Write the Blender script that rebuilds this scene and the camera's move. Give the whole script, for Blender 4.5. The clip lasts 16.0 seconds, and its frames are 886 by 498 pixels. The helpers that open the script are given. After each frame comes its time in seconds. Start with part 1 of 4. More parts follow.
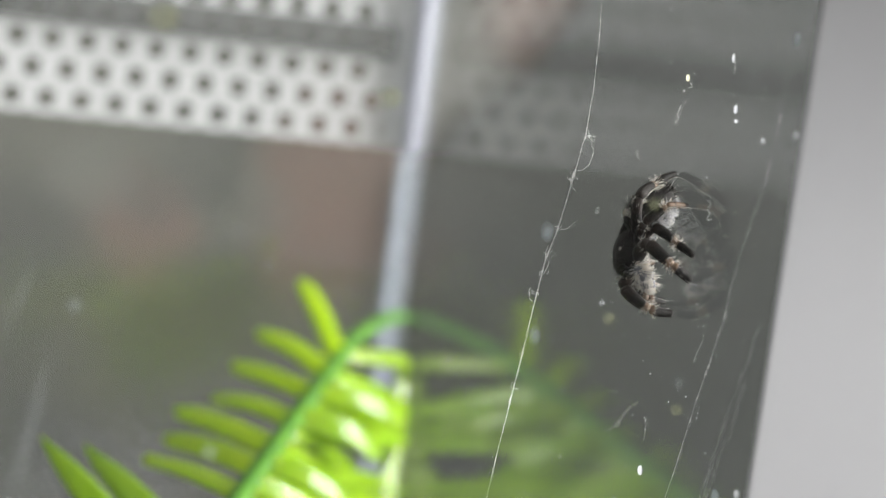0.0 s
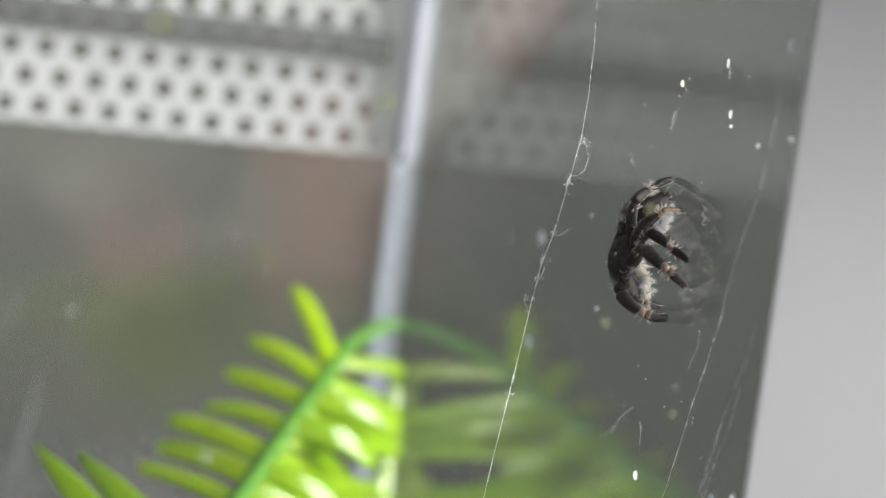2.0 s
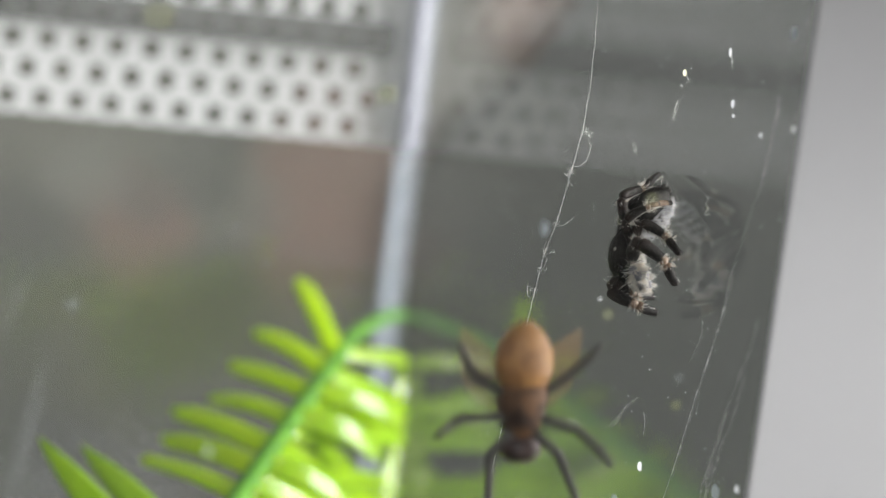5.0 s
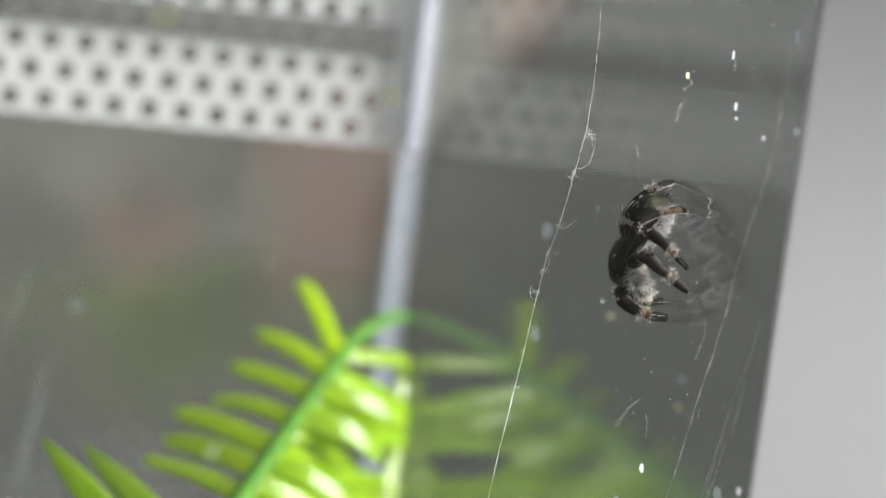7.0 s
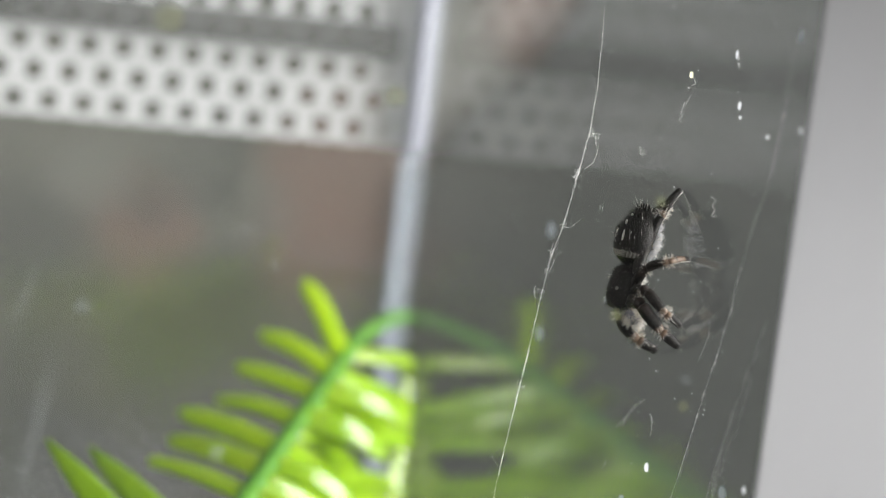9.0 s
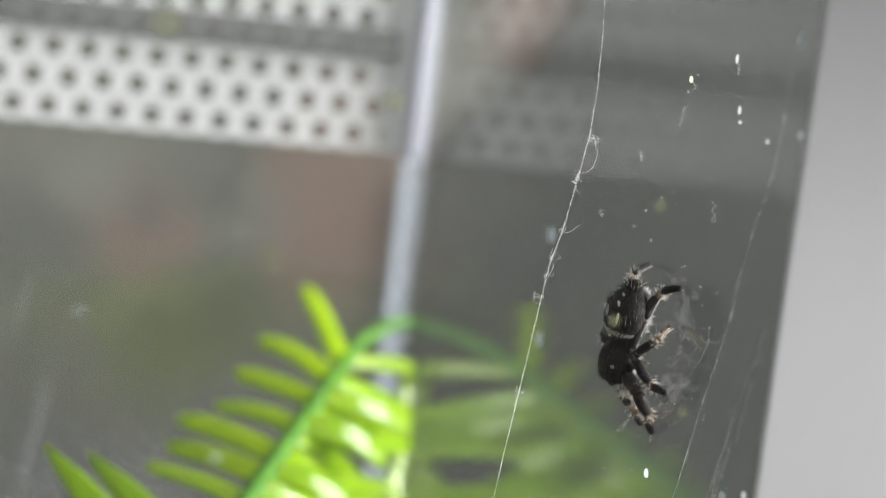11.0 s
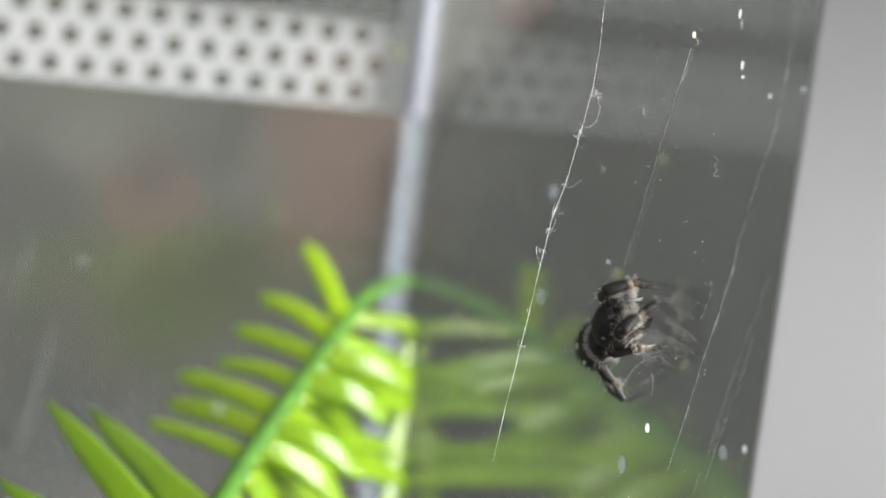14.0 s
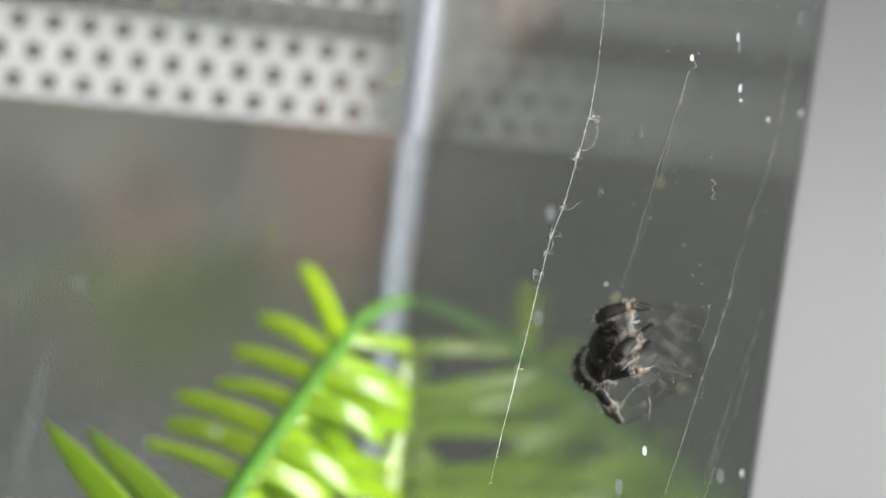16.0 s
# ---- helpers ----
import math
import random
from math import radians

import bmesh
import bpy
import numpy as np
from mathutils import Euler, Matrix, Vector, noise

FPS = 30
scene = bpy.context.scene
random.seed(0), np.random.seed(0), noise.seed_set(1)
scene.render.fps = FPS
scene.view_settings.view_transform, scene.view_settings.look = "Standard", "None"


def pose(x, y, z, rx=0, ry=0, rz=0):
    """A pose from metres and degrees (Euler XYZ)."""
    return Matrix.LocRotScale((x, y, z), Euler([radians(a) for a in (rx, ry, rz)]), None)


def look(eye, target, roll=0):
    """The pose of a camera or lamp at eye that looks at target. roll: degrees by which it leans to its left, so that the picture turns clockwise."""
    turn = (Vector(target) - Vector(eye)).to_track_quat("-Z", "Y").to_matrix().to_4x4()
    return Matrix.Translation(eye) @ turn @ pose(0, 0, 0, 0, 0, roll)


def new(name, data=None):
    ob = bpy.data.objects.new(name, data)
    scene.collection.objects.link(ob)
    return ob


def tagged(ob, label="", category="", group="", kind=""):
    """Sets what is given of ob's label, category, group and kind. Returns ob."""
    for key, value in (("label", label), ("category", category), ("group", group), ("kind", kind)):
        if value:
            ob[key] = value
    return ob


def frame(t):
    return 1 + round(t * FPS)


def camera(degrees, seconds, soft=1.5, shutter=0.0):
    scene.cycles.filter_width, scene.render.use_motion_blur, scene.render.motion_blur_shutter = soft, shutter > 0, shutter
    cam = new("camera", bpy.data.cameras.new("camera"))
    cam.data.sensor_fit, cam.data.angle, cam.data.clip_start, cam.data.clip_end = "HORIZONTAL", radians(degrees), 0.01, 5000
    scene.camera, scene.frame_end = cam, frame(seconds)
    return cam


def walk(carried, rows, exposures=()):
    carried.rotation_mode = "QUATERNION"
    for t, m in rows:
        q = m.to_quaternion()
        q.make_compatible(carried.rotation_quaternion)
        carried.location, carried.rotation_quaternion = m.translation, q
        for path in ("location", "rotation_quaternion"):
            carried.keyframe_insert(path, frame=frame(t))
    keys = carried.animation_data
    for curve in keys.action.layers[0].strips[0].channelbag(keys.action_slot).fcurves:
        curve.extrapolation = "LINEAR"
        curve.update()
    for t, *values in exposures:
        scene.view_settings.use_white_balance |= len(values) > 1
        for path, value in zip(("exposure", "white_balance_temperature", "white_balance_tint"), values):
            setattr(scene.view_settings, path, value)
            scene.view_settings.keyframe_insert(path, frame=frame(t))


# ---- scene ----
# the camera: a long close-up lens, hand-held before the open side of a small acrylic box
cam = camera(19.77, 16.0, soft=0.8, shutter=0.5)
cam.data.dof.use_dof = True
cam.data.dof.focus_distance = 0.2142
cam.data.dof.aperture_fstop = 21.0
PATH = [
    (0.0, pose(-0.07019, -0.31021, 0.03323, 80.815, -7.302, -12.631)),
    (0.5, pose(-0.07030, -0.31027, 0.03328, 80.909, -7.325, -12.707)),
    (1.0, pose(-0.07044, -0.31054, 0.03342, 80.979, -7.256, -12.769)),
    (1.5, pose(-0.07047, -0.31032, 0.03307, 81.049, -7.216, -12.840)),
    (2.0, pose(-0.07074, -0.31053, 0.03268, 81.119, -7.252, -12.885)),
    (2.5, pose(-0.07028, -0.31007, 0.03272, 81.010, -7.136, -12.825)),
    (3.0, pose(-0.07043, -0.31023, 0.03281, 80.911, -6.848, -12.877)),
    (3.5, pose(-0.07035, -0.31017, 0.03289, 80.845, -6.846, -12.844)),
    (4.0, pose(-0.07014, -0.30986, 0.03290, 80.839, -6.914, -12.775)),
    (6.5, pose(-0.07039, -0.30978, 0.03290, 80.829, -6.835, -12.798)),
    (7.0, pose(-0.07054, -0.31018, 0.03300, 80.855, -7.041, -12.756)),
    (7.5, pose(-0.07073, -0.31011, 0.03301, 80.867, -7.054, -12.791)),
    (8.0, pose(-0.07055, -0.30993, 0.03260, 80.930, -6.974, -12.743)),
    (8.5, pose(-0.07041, -0.31045, 0.03284, 80.885, -6.992, -12.651)),
    (9.0, pose(-0.07069, -0.31028, 0.03300, 80.851, -6.858, -12.720)),
    (11.5, pose(-0.07036, -0.30972, 0.03259, 81.042, -6.898, -12.701)),
    (12.0, pose(-0.07051, -0.30978, 0.03179, 81.079, -6.956, -12.754)),
    (12.5, pose(-0.07058, -0.31012, 0.03177, 80.811, -6.947, -12.723)),
    (13.0, pose(-0.07043, -0.30968, 0.03151, 80.532, -6.982, -12.697)),
    (13.5, pose(-0.07061, -0.31017, 0.03175, 80.316, -6.980, -12.698)),
    (14.0, pose(-0.07056, -0.31026, 0.03160, 80.294, -7.078, -12.661)),
    (14.5, pose(-0.07050, -0.31048, 0.03236, 80.151, -7.109, -12.605)),
    (15.0, pose(-0.07044, -0.31008, 0.03194, 80.411, -7.113, -12.630)),
    (15.5, pose(-0.07043, -0.31009, 0.03206, 80.532, -7.161, -12.633)),
    (16.0, pose(-0.07055, -0.31014, 0.03214, 80.655, -7.190, -12.684)),
]
walk(cam, PATH, exposures=[(0.0, 0.0), (16.0, 0.0)])

MM = 0.001

# ---- world and light: a daylight window in the room's wall, to the side of the box ----
world = bpy.data.worlds.new("sky")
scene.world = world
world.use_nodes = True
wn = world.node_tree.nodes
sky = wn.new("ShaderNodeTexSky")
sky.sky_type, sky.sun_disc, sky.sun_elevation, sky.sun_rotation = "NISHITA", False, radians(40), radians(70)
wn["Background"].inputs[1].default_value = 0.08
world.node_tree.links.new(sky.outputs[0], wn["Background"].inputs[0])


def area_lamp(name, size, size_y, power, m, colour):
    la = bpy.data.lights.new(name, "AREA")
    la.shape, la.size, la.size_y, la.energy, la.color = "RECTANGLE", size, size_y, power, colour
    ob = new(name, la)
    ob.matrix_world = m
    return ob


# window opening in the right-hand wall, and an unseen fill lamp added behind the camera
area_lamp("window_daylight", 0.80, 1.6, 70.0, look((1.04, -0.38, 0.45), (0.0, -0.38, 0.40)), (1.0, 0.985, 0.965))
area_lamp("fill_lamp_rear", 1.2, 1.0, 10.5, look((-0.35, -1.27, 0.75), (-0.35, 0.0, 0.75)), (0.98, 0.98, 0.98))


# ---- materials ----
def nodes_of(name):
    m = bpy.data.materials.new(name)
    m.use_nodes = True
    return m, m.node_tree.nodes, m.node_tree.links, m.node_tree.nodes["Principled BSDF"]


def surface(name, colour, rough=0.5, colour2=None, scale=400.0, bump=0.0, bump_scale=2000.0, metal=0.0,
            spec=0.5, thin=0.0, mottle=0.5):
    """A plain surface with two scales of variation and a fine relief."""
    m, n, l, b = nodes_of(name)
    b.inputs["Roughness"].default_value = rough
    b.inputs["Metallic"].default_value = metal
    b.inputs["Specular IOR Level"].default_value = spec
    c2 = colour2 or tuple(0.7 * c for c in colour)
    co = n.new("ShaderNodeTexCoord")
    no = n.new("ShaderNodeTexNoise")
    no.inputs["Scale"].default_value, no.inputs["Detail"].default_value = scale, 4.0
    l.new(co.outputs["Object"], no.inputs["Vector"])
    no2 = n.new("ShaderNodeTexNoise")
    no2.inputs["Scale"].default_value, no2.inputs["Detail"].default_value = scale * 7.0, 3.0
    l.new(co.outputs["Object"], no2.inputs["Vector"])
    add = n.new("ShaderNodeMath")
    add.operation = "MULTIPLY_ADD"
    add.inputs[1].default_value = 0.35
    l.new(no2.outputs["Fac"], add.inputs[0])
    sub = n.new("ShaderNodeMath")
    sub.operation = "SUBTRACT"
    sub.inputs[1].default_value = 0.17
    l.new(no.outputs["Fac"], sub.inputs[0])
    l.new(sub.outputs[0], add.inputs[2])
    mp = n.new("ShaderNodeMapRange")
    mp.inputs["From Min"].default_value, mp.inputs["From Max"].default_value = 0.5 - mottle / 2, 0.5 + mottle / 2
    l.new(add.outputs[0], mp.inputs["Value"])
    mx = n.new("ShaderNodeMix")
    mx.data_type = "RGBA"
    mx.inputs["A"].default_value, mx.inputs["B"].default_value = (*colour, 1), (*c2, 1)
    l.new(mp.outputs["Result"], mx.inputs["Factor"])
    l.new(mx.outputs["Result"], b.inputs["Base Color"])
    if bump:
        no3 = n.new("ShaderNodeTexNoise")
        no3.inputs["Scale"].default_value, no3.inputs["Detail"].default_value = bump_scale, 4.0
        l.new(co.outputs["Object"], no3.inputs["Vector"])
        bp = n.new("ShaderNodeBump")
        bp.inputs["Strength"].default_value, bp.inputs["Distance"].default_value = bump, 0.0002
        l.new(no3.outputs["Fac"], bp.inputs["Height"])
        l.new(bp.outputs["Normal"], b.inputs["Normal"])
    if thin:
        tr = n.new("ShaderNodeBsdfTranslucent")
        l.new(mx.outputs["Result"], tr.inputs["Color"])
        ms = n.new("ShaderNodeMixShader")
        ms.inputs[0].default_value = thin
        l.new(b.outputs[0], ms.inputs[1])
        l.new(tr.outputs[0], ms.inputs[2])
        l.new(ms.outputs[0], n["Material Output"].inputs["Surface"])
    return m


def clear_acrylic(name, ior, tint, haze, rough, smear=0.0, corner=0.0):
    """Clear sheet: what lies behind shows through, the polished face mirrors at a slant, a thin film of dust scatters a
    little; corner: painted pale haze at the rear corner.
    """
    m, n, l, b = nodes_of(name)
    n.remove(b)
    tr = n.new("ShaderNodeBsdfTransparent")
    tr.inputs[0].default_value = (*tint, 1)
    gl = n.new("ShaderNodeBsdfGlossy")
    gl.inputs["Roughness"].default_value = rough
    fr = n.new("ShaderNodeFresnel")
    fr.inputs["IOR"].default_value = ior
    df = n.new("ShaderNodeBsdfDiffuse")
    df.inputs[0].default_value = (0.8, 0.8, 0.78, 1)
    co = n.new("ShaderNodeTexCoord")
    no = n.new("ShaderNodeTexNoise")
    no.inputs["Scale"].default_value, no.inputs["Detail"].default_value = 60.0, 6.0
    l.new(co.outputs["Object"], no.inputs["Vector"])
    mp = n.new("ShaderNodeMapRange")
    mp.inputs["From Min"].default_value, mp.inputs["From Max"].default_value = 0.35, 0.75
    mp.inputs["To Min"].default_value, mp.inputs["To Max"].default_value = haze * 0.6, haze * 1.5
    l.new(no.outputs["Fac"], mp.inputs["Value"])
    dust = n.new("ShaderNodeMixShader")
    share = mp.outputs["Result"]
    if smear:       # wiping marks that run up and down
        ma = n.new("ShaderNodeMapping")
        ma.inputs["Scale"].default_value = (1.0, 260.0, 26.0)
        l.new(co.outputs["Object"], ma.inputs["Vector"])
        n2 = n.new("ShaderNodeTexNoise")
        n2.inputs["Scale"].default_value, n2.inputs["Detail"].default_value = 1.0, 5.0
        l.new(ma.outputs[0], n2.inputs["Vector"])
        m2 = n.new("ShaderNodeMapRange")
        m2.inputs["From Min"].default_value, m2.inputs["From Max"].default_value = 0.58, 0.8
        m2.inputs["To Max"].default_value = smear
        l.new(n2.outputs["Fac"], m2.inputs["Value"])
        ad = n.new("ShaderNodeMath")
        l.new(share, ad.inputs[0])
        l.new(m2.outputs["Result"], ad.inputs[1])
        share = ad.outputs[0]
    body = df.outputs[0]
    if corner:      # light haze towards the glued rear corner, put into the sheet as translucent white
        sx = n.new("ShaderNodeSeparateXYZ")
        l.new(co.outputs["Object"], sx.inputs[0])
        m3 = n.new("ShaderNodeMapRange")
        m3.interpolation_type = "SMOOTHSTEP"
        m3.inputs["From Min"].default_value, m3.inputs["From Max"].default_value = -0.085, 0.01
        m3.inputs["To Max"].default_value = corner
        l.new(sx.outputs["Y"], m3.inputs["Value"])
        m4 = n.new("ShaderNodeMapRange")      # and the painted haze fades on the lower half
        m4.interpolation_type = "SMOOTHSTEP"
        m4.inputs["From Min"].default_value, m4.inputs["From Max"].default_value = -0.030, 0.004
        m4.inputs["To Min"].default_value = 0.12
        l.new(sx.outputs["Z"], m4.inputs["Value"])
        ad = n.new("ShaderNodeMath")
        ad.operation = "MULTIPLY_ADD"
        l.new(m3.outputs["Result"], ad.inputs[0])
        l.new(m4.outputs["Result"], ad.inputs[1])
        l.new(share, ad.inputs[2])
        share = ad.outputs[0]
        tl = n.new("ShaderNodeBsdfTranslucent")
        tl.inputs[0].default_value = (0.8, 0.8, 0.76, 1)
        both = n.new("ShaderNodeMixShader")
        l.new(df.outputs[0], both.inputs[1])
        l.new(tl.outputs[0], both.inputs[2])
        body = both.outputs[0]
    l.new(share, dust.inputs[0])
    l.new(tr.outputs[0], dust.inputs[1])
    l.new(body, dust.inputs[2])
    ms = n.new("ShaderNodeMixShader")
    l.new(fr.outputs[0], ms.inputs[0])
    l.new(dust.outputs[0], ms.inputs[1])
    l.new(gl.outputs[0], ms.inputs[2])
    l.new(ms.outputs[0], n["Material Output"].inputs["Surface"])
    return m


def see_through(name, colour, share):
    """A translucent skin: share of it lets the view pass."""
    m, n, l, b = nodes_of(name)
    b.inputs["Base Color"].default_value = (*colour, 1)
    b.inputs["Roughness"].default_value = 0.3
    tr = n.new("ShaderNodeBsdfTransparent")
    ms = n.new("ShaderNodeMixShader")
    ms.inputs[0].default_value = share
    l.new(b.outputs[0], ms.inputs[1])
    l.new(tr.outputs[0], ms.inputs[2])
    l.new(ms.outputs[0], n["Material Output"].inputs["Surface"])
    return m


def plaster():
    """Old plaster: grey-green ground with large reddish, pale and dark patches, their rims worn uneven, and olive ones
    for the fern's reflection.
    """
    m = surface("mottled_plaster", (0.094, 0.093, 0.078), 0.9, (0.071, 0.075, 0.063), 60.0, 0.1, 40.0, mottle=0.6)
    n, l = m.node_tree.nodes, m.node_tree.links
    b = n["Principled BSDF"]
    base = b.inputs["Base Color"].links[0].from_socket
    co = n.new("ShaderNodeTexCoord")
    warp = n.new("ShaderNodeTexNoise")
    warp.inputs["Scale"].default_value, warp.inputs["Detail"].default_value = 55.0, 3.0
    l.new(co.outputs["Object"], warp.inputs["Vector"])
    shift = n.new("ShaderNodeVectorMath")
    shift.operation = "MULTIPLY_ADD"
    shift.inputs[1].default_value, shift.inputs[2].default_value = (0.016, 0.0, 0.016), (-0.008, 0.0, -0.008)
    l.new(warp.outputs["Color"], shift.inputs[0])
    at = n.new("ShaderNodeVectorMath")
    l.new(co.outputs["Object"], at.inputs[0])
    l.new(shift.outputs[0], at.inputs[1])
    # olive patches: the fern's reflection in the back panel, put into the wall colour
    chalk, red, pink, dark, pale, fern_mirrored = (0.20, 0.198, 0.182), (0.148, 0.098, 0.080), (0.19, 0.132, 0.112), (0.052, 0.056, 0.050), (0.125, 0.126, 0.112), (0.072, 0.082, 0.036)
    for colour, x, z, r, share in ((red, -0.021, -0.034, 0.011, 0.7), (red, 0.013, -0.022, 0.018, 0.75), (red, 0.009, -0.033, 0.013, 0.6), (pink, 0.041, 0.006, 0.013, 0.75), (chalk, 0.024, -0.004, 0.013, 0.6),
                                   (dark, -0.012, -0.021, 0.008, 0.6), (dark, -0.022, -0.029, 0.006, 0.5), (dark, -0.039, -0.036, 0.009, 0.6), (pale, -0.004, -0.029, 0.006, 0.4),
                                   (pale, -0.030, -0.026, 0.007, 0.6), (fern_mirrored, -0.024, -0.053, 0.016, 0.5), (dark, -0.018, -0.070, 0.016, 0.5), (dark, -0.037, -0.060, 0.010, 0.5), (dark, -0.034, -0.074, 0.013, 0.8),
                                   (fern_mirrored, -0.010, -0.047, 0.012, 0.4)):
        di = n.new("ShaderNodeVectorMath")
        di.operation = "DISTANCE"
        di.inputs[1].default_value = (x, 0.09, z)
        l.new(at.outputs[0], di.inputs[0])
        mp = n.new("ShaderNodeMapRange")
        mp.interpolation_type = "SMOOTHSTEP"
        mp.inputs["From Min"].default_value, mp.inputs["From Max"].default_value = 1.25 * r, 0.45 * r
        mp.inputs["To Max"].default_value = share
        l.new(di.outputs["Value"], mp.inputs["Value"])
        mx = n.new("ShaderNodeMix")
        mx.data_type = "RGBA"
        mx.inputs["B"].default_value = (*colour, 1)
        l.new(mp.outputs["Result"], mx.inputs["Factor"])
        l.new(base, mx.inputs["A"])
        base = mx.outputs["Result"]
    l.new(base, b.inputs["Base Color"])
    return m


M_CLEAR = clear_acrylic("polished_acrylic", 1.6, (0.96, 0.97, 0.965), 0.0003, 0.09, 0.008, 0.034)
M_BACK = clear_acrylic("dusty_acrylic", 2.6, (0.94, 0.96, 0.94), 0.006, 0.15)
M_FRONT = clear_acrylic("clean_front_acrylic", 1.22, (0.99, 0.992, 0.99), 0.0015, 0.02)
M_PLAIN = see_through("acrylic_outer_face", (0.8, 0.82, 0.82), 0.9996)
M_EDGE = see_through("acrylic_cut_edge", (0.62, 0.70, 0.80), 0.8)
M_VENT = surface("white_perforated_plate", (0.55, 0.56, 0.565), 0.45, (0.47, 0.48, 0.48), 120.0, 0.1, mottle=0.8)
M_FLANGE = surface("white_end_strip", (0.38, 0.385, 0.45), 0.5, (0.32, 0.325, 0.39), 120.0, 0.1, mottle=0.8)
M_SMOKE = see_through("grey_translucent_strip", (0.13, 0.135, 0.13), 0.5)
M_POST = surface("white_plastic_profile", (0.41, 0.41, 0.42), 0.4, (0.385, 0.385, 0.395), 60.0, 0.05, mottle=0.9)
M_LEAF = surface("fern_leaflet_plastic", (0.30, 0.47, 0.010), 0.25, (0.17, 0.36, 0.006), 220.0, 0.12, 700.0, thin=0.3, mottle=0.7, spec=0.6)
M_LEAF.node_tree.nodes["Principled BSDF"].inputs["Coat Weight"].default_value = 0.8
M_LEAF.node_tree.nodes["Principled BSDF"].inputs["Coat Roughness"].default_value = 0.1
# leaflet colour raised to make up for light missing on the upper left
M_LEAF_BRIGHTENED = surface("brightened_leaflet_plastic", (0.45, 0.65, 0.013), 0.3, (0.31, 0.53, 0.009), 220.0, 0.12, 700.0, thin=0.35, mottle=0.7, spec=0.4)
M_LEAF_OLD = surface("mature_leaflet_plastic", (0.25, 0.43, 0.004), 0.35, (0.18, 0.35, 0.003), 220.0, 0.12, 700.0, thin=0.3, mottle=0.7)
M_LEAF_PALE = surface("pale_leaflet_plastic", (0.31, 0.47, 0.035), 0.2, (0.23, 0.40, 0.02), 220.0, 0.12, 700.0, thin=0.4, mottle=0.7, spec=0.6)
for gloss_leaf, coat in ((M_LEAF, 0.3), (M_LEAF_PALE, 0.55)):
    gloss_leaf.node_tree.nodes["Principled BSDF"].inputs["Coat Weight"].default_value = coat
    gloss_leaf.node_tree.nodes["Principled BSDF"].inputs["Coat Roughness"].default_value = 0.12
M_STEM = surface("fern_stem_plastic", (0.085, 0.24, 0.008), 0.55, (0.042, 0.15, 0.009), 300.0, 0.2, thin=0.1)
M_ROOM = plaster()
M_SIDE = surface("painted_room_wall", (0.42, 0.42, 0.40), 0.9, (0.35, 0.35, 0.335), 3.0, 0.1, 40.0)
M_CEIL = surface("white_ceiling_paint", (0.76, 0.76, 0.74), 0.9, (0.70, 0.70, 0.68), 2.0)
M_TABLE = surface("dark_table_top", (0.09, 0.085, 0.08), 0.6, (0.05, 0.047, 0.045), 8.0, 0.1, 60.0)
M_CHAR = surface("charcoal_board", (0.026, 0.029, 0.027), 0.85, (0.018, 0.021, 0.019), 25.0, mottle=0.9)
M_BLACK = surface("black_spider_cuticle", (0.0035, 0.003, 0.0028), 0.55, (0.006, 0.0045, 0.0035), 900.0, 0.5, 5000.0, spec=0.2)
M_BROWN = surface("dark_brown_leg_cuticle", (0.017, 0.009, 0.006), 0.5, (0.006, 0.005, 0.004), 1200.0, 0.4, 5000.0, spec=0.22)
M_TAN = surface("tan_leg_band", (0.20, 0.13, 0.08), 0.5, (0.09, 0.055, 0.035), 1500.0, 0.3, 5000.0)
M_WHITE = surface("white_hair_scales", (0.82, 0.81, 0.78), 0.5, (0.68, 0.66, 0.62), 2500.0, 0.4, 6000.0, thin=0.65)
M_PALE = surface("pale_belly_hair", (0.70, 0.72, 0.78), 0.6, (0.45, 0.46, 0.50), 1500.0, 0.5, 5000.0, thin=0.6)
M_RUST = surface("rust_brown_jaw_cuticle", (0.09, 0.032, 0.014), 0.35, (0.03, 0.012, 0.007), 1500.0, 0.4, 5000.0)
M_CREAM = surface("cream_hair", (0.80, 0.73, 0.63), 0.4, (0.62, 0.53, 0.43), 2500.0, thin=0.6)
M_GREY = surface("grey_lilac_down", (0.20, 0.20, 0.22), 0.7, (0.10, 0.10, 0.12), 1500.0, 0.5, 5000.0)
# the side eyes' glint is put into their colour as pale grey
M_SIDE_EYE = surface("eye_with_painted_glint", (0.16, 0.155, 0.14), 0.06, (0.10, 0.10, 0.09), 900.0)
M_EYE = surface("glossy_black_eye", (0.006, 0.006, 0.007), 0.05, (0.01, 0.01, 0.01), 500.0)
M_HAIR = surface("grey_brown_hair", (0.09, 0.075, 0.065), 0.4, (0.03, 0.026, 0.022), 2000.0)
M_DARKHAIR = surface("black_hair", (0.0045, 0.0042, 0.004), 0.4, (0.003, 0.003, 0.0028), 2000.0, spec=0.1)
M_SILK = surface("white_silk", (0.95, 0.95, 0.94), 0.3, (0.85, 0.85, 0.84), 800.0, spec=1.0, metal=0.6)
M_FLY = surface("amber_brown_fly_cuticle", (0.12, 0.062, 0.03), 0.6, (0.022, 0.014, 0.011), 700.0, 0.4, 4000.0, mottle=0.3, spec=0.2)
M_AMBER = surface("amber_fly_abdomen", (0.30, 0.15, 0.045), 0.5, (0.14, 0.06, 0.02), 700.0, 0.3, 4000.0, mottle=0.4)
M_FLYEYE = surface("dark_red_fly_eye", (0.03, 0.013, 0.01), 0.3, (0.015, 0.008, 0.007), 3000.0, 0.3, 8000.0)
